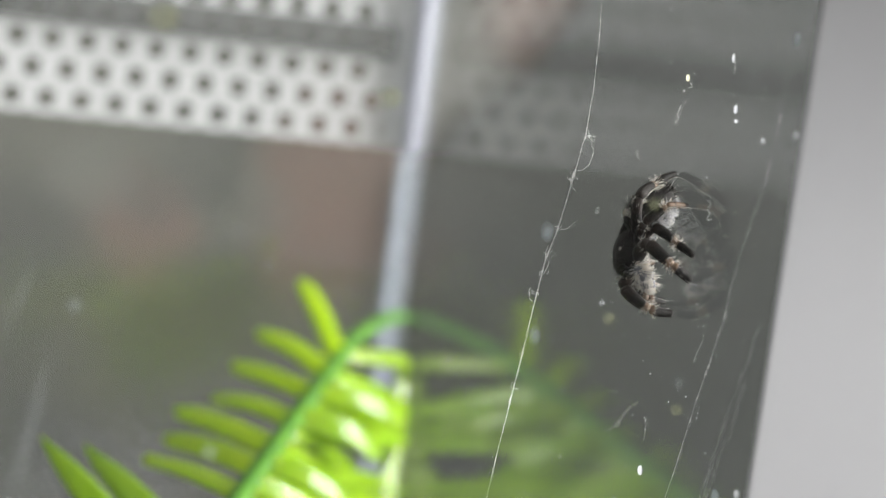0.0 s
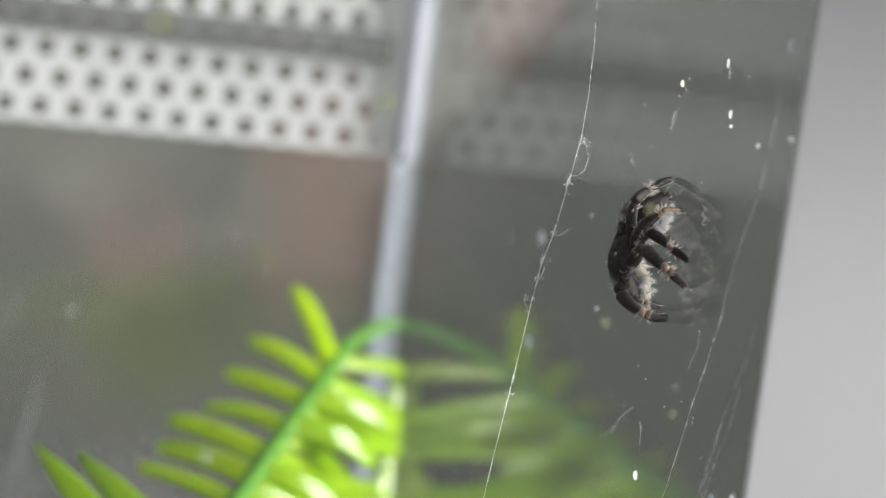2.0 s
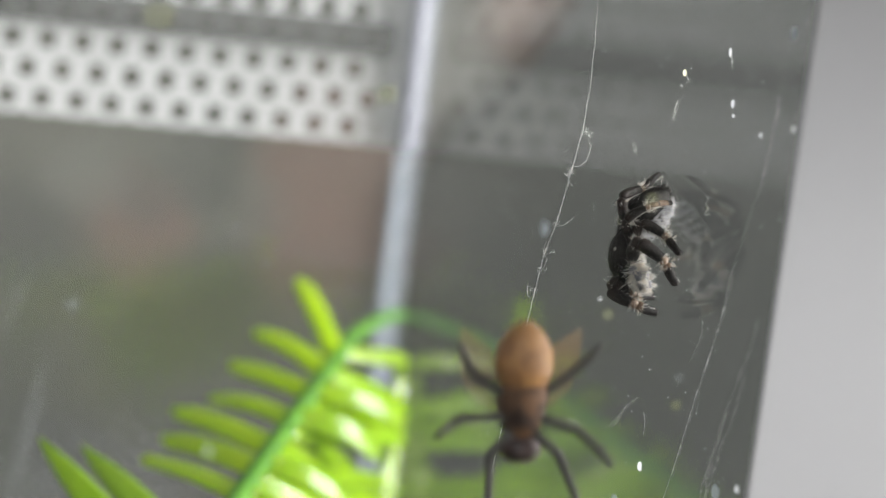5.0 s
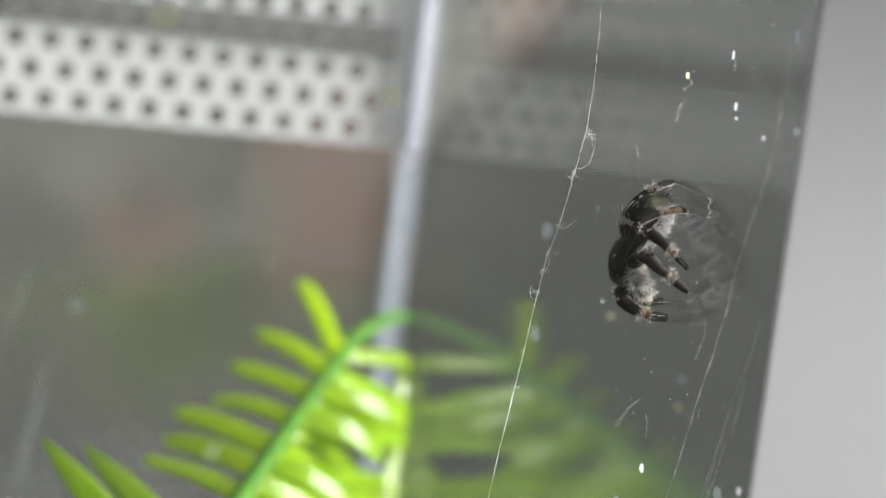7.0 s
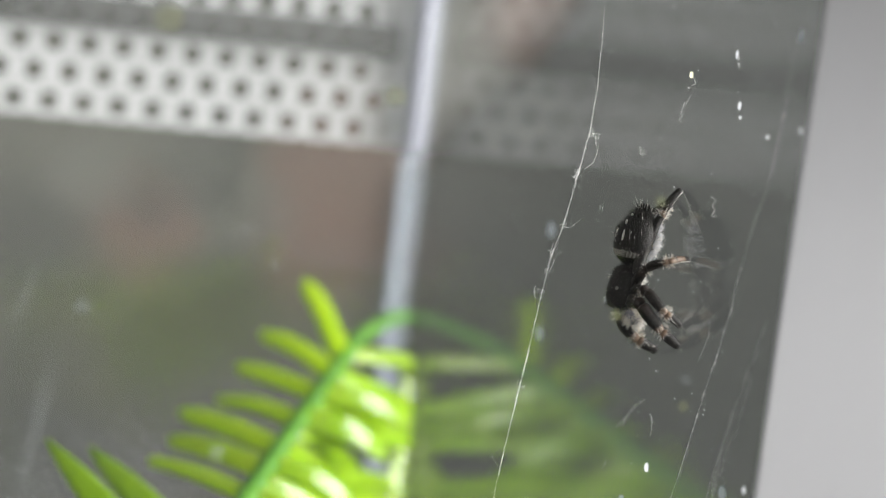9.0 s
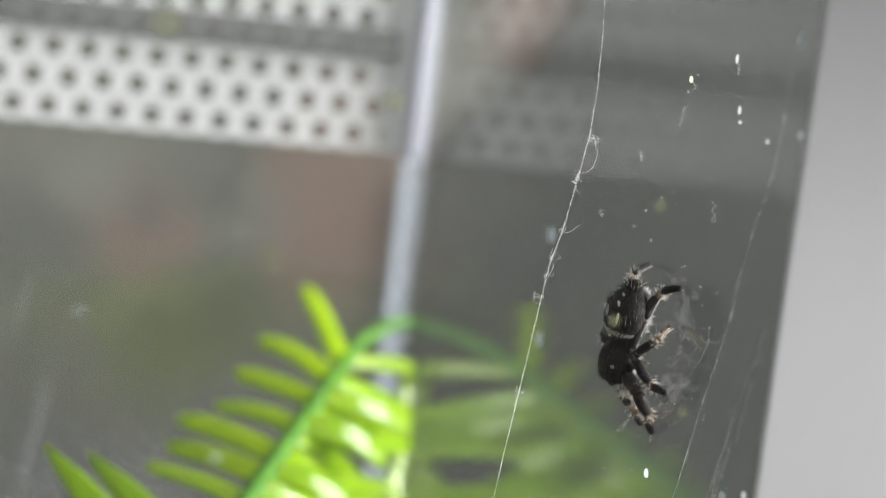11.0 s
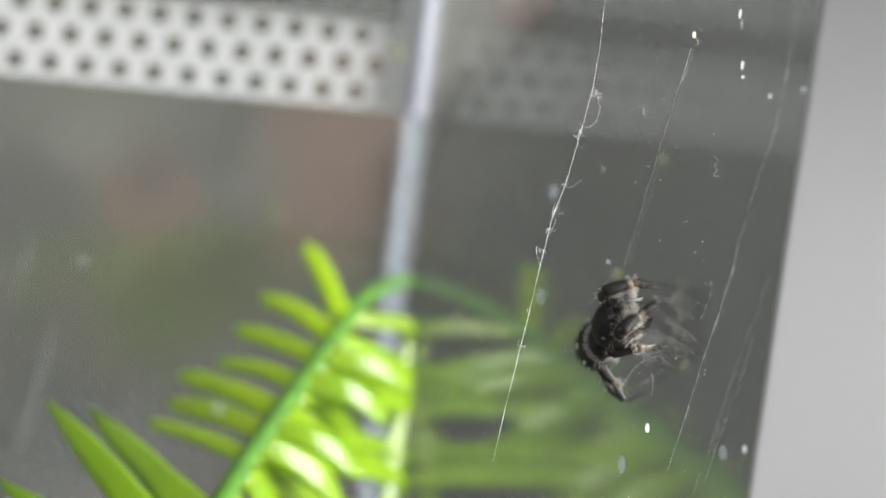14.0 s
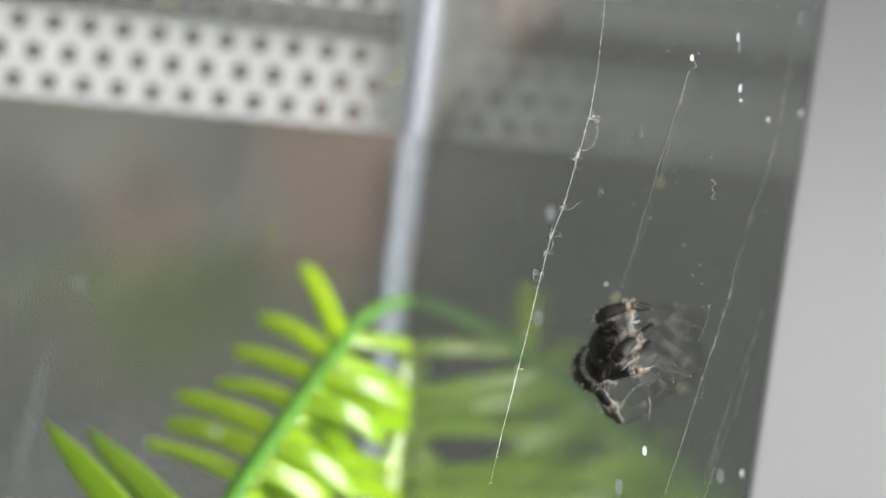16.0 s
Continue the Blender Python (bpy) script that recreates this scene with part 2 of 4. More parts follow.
M_FLYLEG = surface("dark_fly_leg", (0.075, 0.072, 0.066), 0.6, (0.045, 0.042, 0.038), 1500.0, spec=0.2)
M_WING = see_through("clear_fly_wing", (0.40, 0.27, 0.13), 0.5)
M_SPOT = surface("dried_white_stain", (0.75, 0.76, 0.78), 0.6, (0.6, 0.62, 0.66), 900.0, thin=0.4)
M_SPOTY = surface("dried_yellow_stain", (0.74, 0.72, 0.55), 0.7, (0.6, 0.58, 0.4), 900.0, thin=0.6)
M_PANEY = see_through("dried_yellow_film", (0.36, 0.38, 0.20), 0.74)
M_SMEAR = see_through("faint_wiping_film", (0.6, 0.63, 0.66), 0.9)
M_PANEF = see_through("faint_pane_film", (0.62, 0.68, 0.72), 0.92)
M_FILM = see_through("thin_dried_film", (0.62, 0.70, 0.80), 0.55)


# ---- mesh helpers ----
def mesh_of(name, bm, mats):
    me = bpy.data.meshes.new(name)
    bm.to_mesh(me)
    bm.free()
    for m in mats if isinstance(mats, (list, tuple)) else [mats]:
        me.materials.append(m)
    return me


def smooth(me):
    for p in me.polygons:
        p.use_smooth = True
    return me


def part(name, bm, mats, parent=None, label="", soft=True):
    ob = new(name, mesh_of(name, bm, mats))
    if soft:
        smooth(ob.data)
    if parent:
        ob.parent = parent
    return tagged(ob, label)


def thing(name, label, category, place=(0, 0, 0), group="", kind=""):
    ob = new(name)
    ob.empty_display_size = 0.002
    ob.location = place
    return tagged(ob, label, category, group, kind)


def box(bm, lo, hi, bevel=0.0, mat=0):
    m = Matrix.Translation([(a + b) / 2 for a, b in zip(lo, hi)]) @ Matrix.Diagonal([b - a for a, b in zip(lo, hi)] + [1])
    r = bmesh.ops.create_cube(bm, size=1.0, matrix=m)
    fs = {f for v in r["verts"] for f in v.link_faces}
    for f in fs:
        f.material_index = mat
    if bevel:
        es = {e for f in fs for e in f.edges}
        bmesh.ops.bevel(bm, geom=list(es), offset=bevel, segments=3, affect="EDGES", profile=0.5)
    return bm


def tube(bm, pts, radii, sides=8, mat=0, caps=True):
    """A tapered tube along points."""
    pts = [Vector(p) for p in pts]
    rings = []
    side = None
    for i, p in enumerate(pts):
        d = (pts[min(i + 1, len(pts) - 1)] - pts[max(i - 1, 0)]).normalized()
        if side is None:
            side = d.orthogonal().normalized()
        side = (side - d * side.dot(d)).normalized()
        up = d.cross(side)
        r = radii[i] if isinstance(radii, (list, tuple)) else radii
        rings.append([bm.verts.new(p + r * (math.cos(a) * side + math.sin(a) * up)) for a in [2 * math.pi * k / sides for k in range(sides)]])
    for a, b in zip(rings, rings[1:]):
        for k in range(sides):
            f = bm.faces.new((a[k], a[(k + 1) % sides], b[(k + 1) % sides], b[k]))
            f.material_index = mat
    if caps:
        bm.faces.new(rings[0][::-1]).material_index = mat
        bm.faces.new(rings[-1]).material_index = mat
    return bm


def lathe(bm, profile, squash=1.0, sides=20, mat=0, bend=None):
    """Rings (y, radius) round the y axis; squash is the height to the width; bend(y) lifts a ring."""
    rings = []
    for y, r in profile:
        dz = bend(y) if bend else 0.0
        rings.append([bm.verts.new((r * math.cos(a), y, dz + squash * r * math.sin(a))) for a in [2 * math.pi * k / sides for k in range(sides)]])
    for a, b in zip(rings, rings[1:]):
        for k in range(sides):
            f = bm.faces.new((a[k], b[k], b[(k + 1) % sides], a[(k + 1) % sides]))
            f.material_index = mat
    bm.faces.new(rings[0]).material_index = mat
    bm.faces.new(rings[-1][::-1]).material_index = mat
    bmesh.ops.recalc_face_normals(bm, faces=bm.faces)
    return bm


def ball(bm, c, r, mat=0, scale=(1, 1, 1), seg=12):
    m = Matrix.Translation(c) @ Matrix.Diagonal((*[r * s for s in scale], 1))
    g = bmesh.ops.create_uvsphere(bm, u_segments=seg, v_segments=max(6, seg // 2 + 2), radius=1.0, matrix=m)
    for f in {f for v in g["verts"] for f in v.link_faces}:
        f.material_index = mat
    return bm


def hair(bm, root, d, length, r, mat=0, droop=0.0, rnd=random):
    """One bristle: a thin three-sided spike, a little curved."""
    root, d = Vector(root), Vector(d).normalized()
    s = d.orthogonal().normalized()
    u = d.cross(s)
    bend = (s * rnd.uniform(-1, 1) + u * rnd.uniform(-1, 1)) * 0.25 * length + Vector((0, 0, -droop * length))
    mid, tip = root + d * length * 0.55 + bend * 0.3, root + d * length + bend
    a = [bm.verts.new(root + r * (math.cos(k * 2.0944) * s + math.sin(k * 2.0944) * u)) for k in range(3)]
    b = [bm.verts.new(mid + 0.7 * r * (math.cos(k * 2.0944) * s + math.sin(k * 2.0944) * u)) for k in range(3)]
    t = bm.verts.new(tip)
    for k in range(3):
        bm.faces.new((a[k], a[(k + 1) % 3], b[(k + 1) % 3], b[k])).material_index = mat
        bm.faces.new((b[k], b[(k + 1) % 3], t)).material_index = mat


def spread(bm, faces, count, rnd):
    """Places on faces, with their normals."""
    faces = [([v.co.copy() for v in f.verts], f.normal.copy()) for f in faces]
    out = []
    for _ in range(count):
        vs, n = rnd.choice(faces)
        w = [rnd.random() ** 1.5 + 0.01 for _ in vs]
        out.append((sum((v * k for v, k in zip(vs, w)), Vector()) / sum(w), n))
    return out


# ---- the room and table ----
def slab(name, lo, hi, mat, label="", kind="structure", category=""):
    bm = box(bmesh.new(), lo, hi)
    return tagged(part(name, bm, mat, None, label, soft=False), label, category, "", kind)


def wall_with_opening(name, axis, at, thick, a0, a1, z0, z1, o0, o1, p0, p1, mat, label):
    """A wall across the axis with one opening from o0 to o1 and from height p0 to p1."""
    bm = bmesh.new()
    for (u0, u1, w0, w1) in ((a0, o0, z0, z1), (o1, a1, z0, z1), (o0, o1, z0, p0), (o0, o1, p1, z1)):
        if axis == "x":
            box(bm, (at, u0, w0), (at + thick, u1, w1))
        else:
            box(bm, (u0, at, w0), (u1, at + thick, w1))
    return tagged(part(name, bm, mat, None, label, soft=False), label, "wall", "", "structure")


slab("floor", (-1.5, -1.5, -0.86), (1.3, 0.3, -0.80), M_TABLE, "dark wooden room floor below the table")
slab("ceiling", (-1.5, -1.5, 1.7), (1.3, 0.3, 1.76), M_CEIL, "plain white painted ceiling")
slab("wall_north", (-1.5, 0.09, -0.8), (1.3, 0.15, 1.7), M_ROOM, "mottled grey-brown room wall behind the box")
slab("wall_west", (-1.46, -1.3, -0.8), (-1.4, 0.09, 1.7), M_SIDE, "mottled grey-brown room wall")
wall_with_opening("wall_east", "x", 1.06, 0.08, -1.3, 0.09, -0.8, 1.7, -0.79, 0.03, -0.38, 1.28, M_SIDE, "grey-brown wall with a tall window opening")
wall_with_opening("wall_south", "y", -1.38, 0.08, -1.4, 1.06, -0.8, 1.7, -0.96, 0.26, 0.25, 1.25, M_SIDE, "grey-brown wall with an opening behind the added fill lamp")


def table():
    t = thing("table", "dark brown wooden table carrying the acrylic box", "table", (0, 0, 0))
    part("tabletop", box(bmesh.new(), (-0.6, -0.5, -0.118), (0.075, 0.0895, -0.086), 0.004), M_TABLE, t, soft=False)
    for x in (-0.56, 0.0):
        for y in (-0.46, 0.01):
            part("leg", box(bmesh.new(), (x, y, -0.80), (x + 0.06, y + 0.06, -0.118), 0.004), M_TABLE, t, soft=False)
    return t


table()


# ---- the acrylic box ----
BW, BD, ZB, ZT = -0.125, -0.133, -0.086, 0.060


def sheet(name, lo, hi, face_axis, face_sign, mat, parent, label):
    """A clear sheet: the polished face on one side, the outer face and cut edges plain."""
    bm = box(bmesh.new(), lo, hi)
    for f in bm.faces:
        n = f.normal
        f.normal_update()
        n = f.normal
        if n[face_axis] * face_sign > 0.9:
            f.material_index = 0
        elif abs(n[face_axis]) > 0.9:
            f.material_index = 1
        else:
            f.material_index = 1 if name == "front_pane" else 2
    ob = part(name, bm, [mat, M_PLAIN, M_EDGE], parent, label, soft=False)
    ob.visible_shadow = False
    return ob


def acrylic_box():
    b = thing("acrylic_box", "clear dusty acrylic spider enclosure standing on the table", "enclosure", (0, 0, ZB))

    def place(ob):
        ob.location = (0, 0, -ZB)
        return ob
    place(sheet("side_panel", (0, BD, ZB + 0.004), (0.003, 0.003, ZT), 0, -1, M_CLEAR, b, "polished clear panel mirroring the fern"))
    place(sheet("side_panel", (BW - 0.003, BD, ZB + 0.004), (BW, 0.003, ZT), 0, 1, M_BACK, b, "clear panel"))
    place(sheet("back_panel", (BW, 0.0, ZB + 0.004), (-0.0002, 0.003, ZT), 1, -1, M_BACK, b, "dusty clear back panel"))
    place(sheet("floor_panel", (BW - 0.003, BD, ZB), (0.003, 0.003, ZB + 0.0038), 2, 1, M_BACK, b, "clear floor panel"))
    place(sheet("front_pane", (BW - 0.003, BD - 0.0032, ZB), (0.0, BD - 0.0004, ZT), 1, -1, M_FRONT, b, "clear front pane with blurred dried spots"))
    # glued corner, bright along its cut edge
    bm = box(bmesh.new(), (-0.0013, -0.0016, ZB + 0.004), (-0.0001, -0.0003, ZT), 0.0004)
    place(part("corner_bead", bm, M_EDGE, b, "bluish white glued corner edge"))
    return b


acrylic_box()


def vent_plate():
    p, z0, x0 = 4.2 * MM, -3.6 * MM, -50.0 * MM
    v = thing("vent_plate", "white perforated ventilation plate with staggered round holes", "vent", (0, -0.0015, 0))
    bm = bmesh.new()
    rows, first, last = 9, -17, 11
    rh = p * 0.866
    th = 0.4 * MM
    r = 1.25 * MM
    K = 16
    for j in range(rows):
        off = 0.5 * p if j % 2 else 0.0
        cz = z0 + j * rh
        for i in range(first, last + 1):
            cx = x0 + i * p + off
            if cx > -2.6 * MM or cx < BW + 3 * MM:
                continue
            ring, rim = [], []
            for k in range(K):
                a = 2 * math.pi * (k + 0.5) / K
                c, s = math.cos(a), math.sin(a)
                ring.append((cx + r * c, cz + r * s))
                q = min(p / 2 / max(abs(c), 1e-6), rh / 2 / max(abs(s), 1e-6))
                rim.append((cx + q * c, cz + q * s))
            f1 = [bm.verts.new((x, -th, z)) for x, z in ring]
            f2 = [bm.verts.new((x, -th, z)) for x, z in rim]
            b1 = [bm.verts.new((x, 0, z)) for x, z in ring]
            for k in range(K):
                n = (k + 1) % K
                bm.faces.new((f1[k], f2[k], f2[n], f1[n]))
                bm.faces.new((f1[k], f1[n], b1[n], b1[k]))
    ob = part("perforated_sheet", bm, M_VENT, v, soft=False)
    # solid rims: along the lower edge and the end
    bm = bmesh.new()
    box(bm, (BW + 3 * MM, -th, z0 - 1.95 * MM), (-2.0 * MM, -0.02 * MM, z0 - rh / 2), 0.0)
    part("lower_rim", bm, M_VENT, v, soft=False)
    bm = box(bmesh.new(), (-4.4 * MM, -0.3 * MM, z0 - 1.95 * MM), (-1.55 * MM, -0.05 * MM, 0.03), 0.0)
    part("end_strip", bm, M_VENT, v, "plain white end of the plate", soft=False)
    bm = bmesh.new()
    box(bm, (-1.5 * MM, -th - 2.6 * MM, z0 - 1.95 * MM), (-0.25 * MM, -th + 0.2 * MM, 0.03), 0.0003)
    part("end_flange", bm, M_FLANGE, v, "white end flange in the corner")
    # grey strip added to darken the plate where a shaded band crosses it
    bm = bmesh.new()
    box(bm, (BW + 3 * MM, -th - 1.6 * MM, z0 + 2.6 * rh), (-3.8 * MM, -th - 0.8 * MM, z0 + 3.68 * rh), 0.0002)
    part("shade_strip", bm, M_SMOKE, v, "grey translucent strip added for the shaded band across the holes")
    return v


vent_plate()


def front_post():
    """White profile along the front edge of the side panel: an almost flat face, and an unseen rail added to shade its
    top.
    """
    v = thing("front_post", "white plastic door profile along the front edge of the box", "profile", (0, BD, ZB))
    bm = bmesh.new()
    n, h = 90, ZT - ZB
    rings = []
    for k in range(n + 1):
        u = k / n
        x = -0.0020 + 0.032 * u
        y = -0.0038 - 0.0004 * u
        rings.append([bm.verts.new(q) for q in ((x, y, 0.0), (x, y, h), (x, -0.0036, h), (x, -0.0036, 0.0))])
    for a, b in zip(rings, rings[1:]):
        for k in range(4):
            bm.faces.new((a[k], b[k], b[(k + 1) % 4], a[(k + 1) % 4]))
    bm.faces.new(rings[0])
    bm.faces.new(rings[-1][::-1])
    bmesh.ops.recalc_face_normals(bm, faces=bm.faces)
    part("profile", bm, M_POST, v)
    part("shade_rail", box(bmesh.new(), (BW, -0.055, h - 0.014), (0.090, -0.0045, h - 0.002), 0.001), M_POST, v, "unseen white rail added to shade the top of the post")
    return v


front_post()


# ---- the fern ----
def leaflet(bm, base, tip, width, sag, normal, wall=None, thick=0.00035, n=15, point=0.25, wide=0.35, blunt=0.62, crease=1.0):
    """A narrow blade from base to tip with a raised midrib, rounded end and thickness; wall: x that it cannot pass, where it bends along."""
    base, tip = Vector(base), Vector(tip)
    d = tip - base
    side = d.cross(normal).normalized()
    nn = side.cross(d).normalized()
    rows = []
    for i in range(n + 1):
        t = i / n
        c = base + d * t + nn * sag * math.sin(math.pi * t) - Vector((0, 0, 1)) * abs(sag) * t * t
        w = width * (1.0 + wide * max(0.0, 1 - 2.6 * t) + 0.12 * math.sin(math.pi * t) - point * t) * max(0.0, 1 - max(0.0, (t - blunt) / (1.005 - blunt)) ** 2) ** (0.65 if blunt < 0.7 else 0.5)
        w *= min(1.0, 0.3 + 5 * t) if blunt < 0.7 else min(1.0, 0.75 + 3 * t)
        row = []
        for s, lift in ((-1, 0.0), (-0.55, 0.2), (0, 0.03), (0.55, 0.2), (1, 0.0)):
            q = c + side * w * s + nn * width * lift * crease
            if wall is not None and q.x > wall:
                over = q.x - wall
                q = Vector((wall - 0.04 * over, q.y - 0.25 * over, q.z - 0.9 * over))
            row.append(q)
        rows.append(row)
    top = [[bm.verts.new(q) for q in row] for row in rows]
    bot = [[bm.verts.new(q - nn * thick) for q in row] for row in rows]
    for i in range(n):
        for k in range(4):
            bm.faces.new((top[i][k], top[i][k + 1], top[i + 1][k + 1], top[i + 1][k]))
            bm.faces.new((bot[i][k], bot[i + 1][k], bot[i + 1][k + 1], bot[i][k + 1]))
        bm.faces.new((top[i][0], top[i + 1][0], bot[i + 1][0], bot[i][0]))
        bm.faces.new((top[i][4], bot[i][4], bot[i + 1][4], top[i + 1][4]))
    bm.faces.new([*top[0][::-1], *bot[0]])
    return bm


def fern():
    f = thing("fern", "bright yellow-green plastic fern frond leaning into the corner", "plant", (-0.040, -0.103, ZB + 0.004))
    o = Vector(f.location)
    # the stem rises from the floor and leans back until its tip rests in the corner
    spine = [(-0.3, -10.5, -25.1), (-2.5, -12.5, -25.0), (-5.1, -15.5, -25.5), (-8.6, -21.1, -26.2), (-11.2, -27.1, -27.5), (-15.1, -35.3, -29.5), (-19.5, -44.2, -32.1), (-23.7, -53.3, -34.3), (-27.0, -60.5, -36.1), (-30.2, -68.3, -38.2), (-33.2, -76.0, -40.5), (-36.0, -84.0, -43.6), (-38.0, -96.0, -52.0), (-40.0, -103.0, -81.8)]
    spine = [Vector(q) * MM for q in spine]
    part("stem", tube(bmesh.new(), [q - o for q in spine], [0.0006, 0.0008, 0.00085] + [0.0009 + 0.00004 * i for i in range(len(spine) - 3)], 10), M_STEM, f, "dark green stem")

    def on_stem(u):
        k = min(int(u), len(spine) - 2)
        return spine[k].lerp(spine[k + 1], u - k)
    left = [(4.02, (-14.2, -14.0, -20.4), 1.35),
            (4.47, (-19.9, -20.0, -25.8), 1.20),
            (5.08, (-22.9, -23.0, -29.7), 1.14),
            (5.76, (-25.2, -26.0, -32.9), 1.19),
            (6.49, (-29.8, -29.0, -34.0), 1.23),
            (7.00, (-31.1, -32.0, -36.5), 1.22),
            (7.75, (-33.5, -36.0, -38.1), 1.40),
            (9.58, (-41.3, -44.0, -35.3), 1.57),
            (10.48, (-46.3, -48.0, -33.4), 1.59),
            (11.07, (-51.3, -58.0, -39.8), 1.62),
            (11.60, (-50.1, -64.0, -46.0), 1.58)]
    rnd = random.Random(5)
    for i, (u, t, w) in enumerate(left):
        base, tip = on_stem(u), Vector(t) * MM
        upper_left = i < 7
        bm = leaflet(bmesh.new(), base - o, tip - o, (1.0 * w if upper_left else 1.2 * w) * MM if i else 1.15 * MM, rnd.uniform(0.2, 0.7) * MM,
                     Vector((rnd.uniform(-0.1, 0.15), -0.75, rnd.uniform(0.5, 0.7))) if upper_left else Vector((-0.15, -0.65, 0.7)), point=0.02 if upper_left else 0.5, wide=0.1 if upper_left else 0.5, blunt=0.8 if upper_left else 0.62)
        part("leaflet", bm, M_LEAF_BRIGHTENED if upper_left else M_LEAF_OLD, f, "" if upper_left else "darker green pointed leaflet")
    # the other side is swept back towards the panel: the upper ones bend where they meet it, the lower ones end in the air, with a second layer behind
    right = [(3.8, (3.2, -13.0, -30.2), 1.0), (4.5, (1.6, -17.0, -35.8), 1.2), (5.1, (-3.6, -31.8, -31.9), 1.25), (5.75, (-7.6, -39.3, -33.9), 1.4), (6.35, (-9.4, -34.0, -42.3), 1.4),
             (6.85, (-12.2, -49.4, -38.0), 1.42), (7.4, (-14.4, -52.0, -40.6), 1.45), (8.05, (-18.5, -50.0, -48.4), 1.55), (8.7, (-21.5, -56.0, -51.0), 1.55), (9.4, (-24.5, -62.0, -53.5), 1.6)]
    right += [(u + 0.3, (x + 6.5, y + 16.0 if y > -42 else y + 22.0, z - 3.0), 0.85 * w) for u, (x, y, z), w in right[2:]]
    right += [(u + 0.12, (1.5 + 0.3 * k, -15.0 + (-1) ** k, z - 5.5 - 0.5 * k), 0.8 * w) for k, (u, (x, y, z), w) in enumerate(right[1:8])]
    right += [(5.25, (-2.7, -21.0, -38.0), 1.25), (5.95, (-8.1, -28.0, -39.8), 1.35), (6.6, (-6.5, -26.0, -42.5), 1.35), (7.0, (-13.0, -38.0, -44.5), 1.45), (7.55, (-15.4, -42.0, -47.0), 1.45)]
    for i, (u, t, w) in enumerate(right):
        front = 0 < i < 10
        facing = Vector((0.44 + rnd.uniform(-.05, .05), -0.82, 0.42 + rnd.uniform(-.06, .06))) if front else Vector((rnd.uniform(0.0, 0.5), -0.82, rnd.uniform(0.4, 0.9)))
        bow = rnd.uniform(1.3, 1.8) if i in (2, 3, 5, 6) else rnd.uniform(0.3, 1.0)     # strongly arched ones catch the window on a part only
        bm = leaflet(bmesh.new(), on_stem(u) - o, Vector(t) * MM - o, rnd.uniform(0.85, 1.0) * w * MM, bow * MM, facing, wall=-0.35 * MM - o.x, blunt=0.8, point=0.05, wide=0.0, crease=0.85 if front else 1.0)
        part("leaflet", bm, M_LEAF if i % 4 else M_LEAF_PALE, f)
    # pale leaflets that hang down flat along the panel
    for x, y, z0, z1, w in ((-0.9, -16.0, -29.4, -37.0, 0.75), (-1.5, -19.0, -35.5, -46.0, 0.95), (-1.0, -15.0, -36.5, -50.0, 1.1), (-2.4, -22.0, -41.0, -55.0, 1.2)):
        bm = leaflet(bmesh.new(), Vector((x, y, z0)) * MM - o, Vector((x - 0.5, y - 1.5, z1)) * MM - o, w * MM, 0.4 * MM, Vector((0.5, -0.8, 0.25)), wall=-0.35 * MM - o.x, point=0.1, wide=0.1, blunt=0.8)
        part("leaflet", bm, M_LEAF_PALE, f, "pale yellow-green leaflet pressed along the panel")
    # small knobs where leaflets join the stem
    for k in range(16):
        q = on_stem(4.3 + 0.42 * k)
        part("leaf_base", ball(bmesh.new(), q + Vector((1.0, -0.5, 0.1)) * MM - o, 0.5 * MM, 0, (1.3, 0.9, 0.8), 10), M_LEAF_PALE, f)
    return f


fern()


# ---- silk, stains and dust on the side panel ----
def silk(name, pts, r, label, sides=5, beads=0.0):
    """A fine thread, its corners rounded off and its ends drawn out thin; beads: how much its thickness varies."""
    rb = random.Random(len(pts) * 7 + 1)
    pts = [Vector(p) for p in pts]
    for _ in range(2):
        pts = [pts[0]] + [q for a, b in zip(pts, pts[1:]) for q in (a.lerp(b, 0.25), a.lerp(b, 0.75))] + [pts[-1]]
    n = len(pts) - 1
    rad = [r * (0.25 + 0.75 * min(1.0, 8 * i / n, 8 * (n - i) / n)) * (1 + beads * (rb.choice((-0.5, -0.45, -0.35, -0.2, 0.0, 1.6)) if beads else 0.0)) for i in range(n + 1)]
    ob = part(name, tube(bmesh.new(), pts, rad, sides), M_SILK)
    return tagged(ob, label, "silk thread", "silk threads in the box", "thing")


def wob(a, b, n, amp, rnd):
    a, b = Vector(a), Vector(b)
    out = []
    for i in range(n + 1):
        t = i / n
        e = amp * min(1.0, 6 * t, 6 * (1 - t))
        out.append(a.lerp(b, t) + Vector((rnd.gauss(0, e), rnd.gauss(0, e), rnd.gauss(0, e))))
    return out


def strand(way, steps, r, label, beads=0.5):
    """A crinkled silk strand along a few places."""
    pts = []
    for p, q in zip(way, way[1:]):
        pts += wob(p, q, steps, 3e-05, SR)[:-1]
    return silk("silk_thread", pts + [Vector(way[-1])], r, label, beads=beads)


SR = random.Random(4)
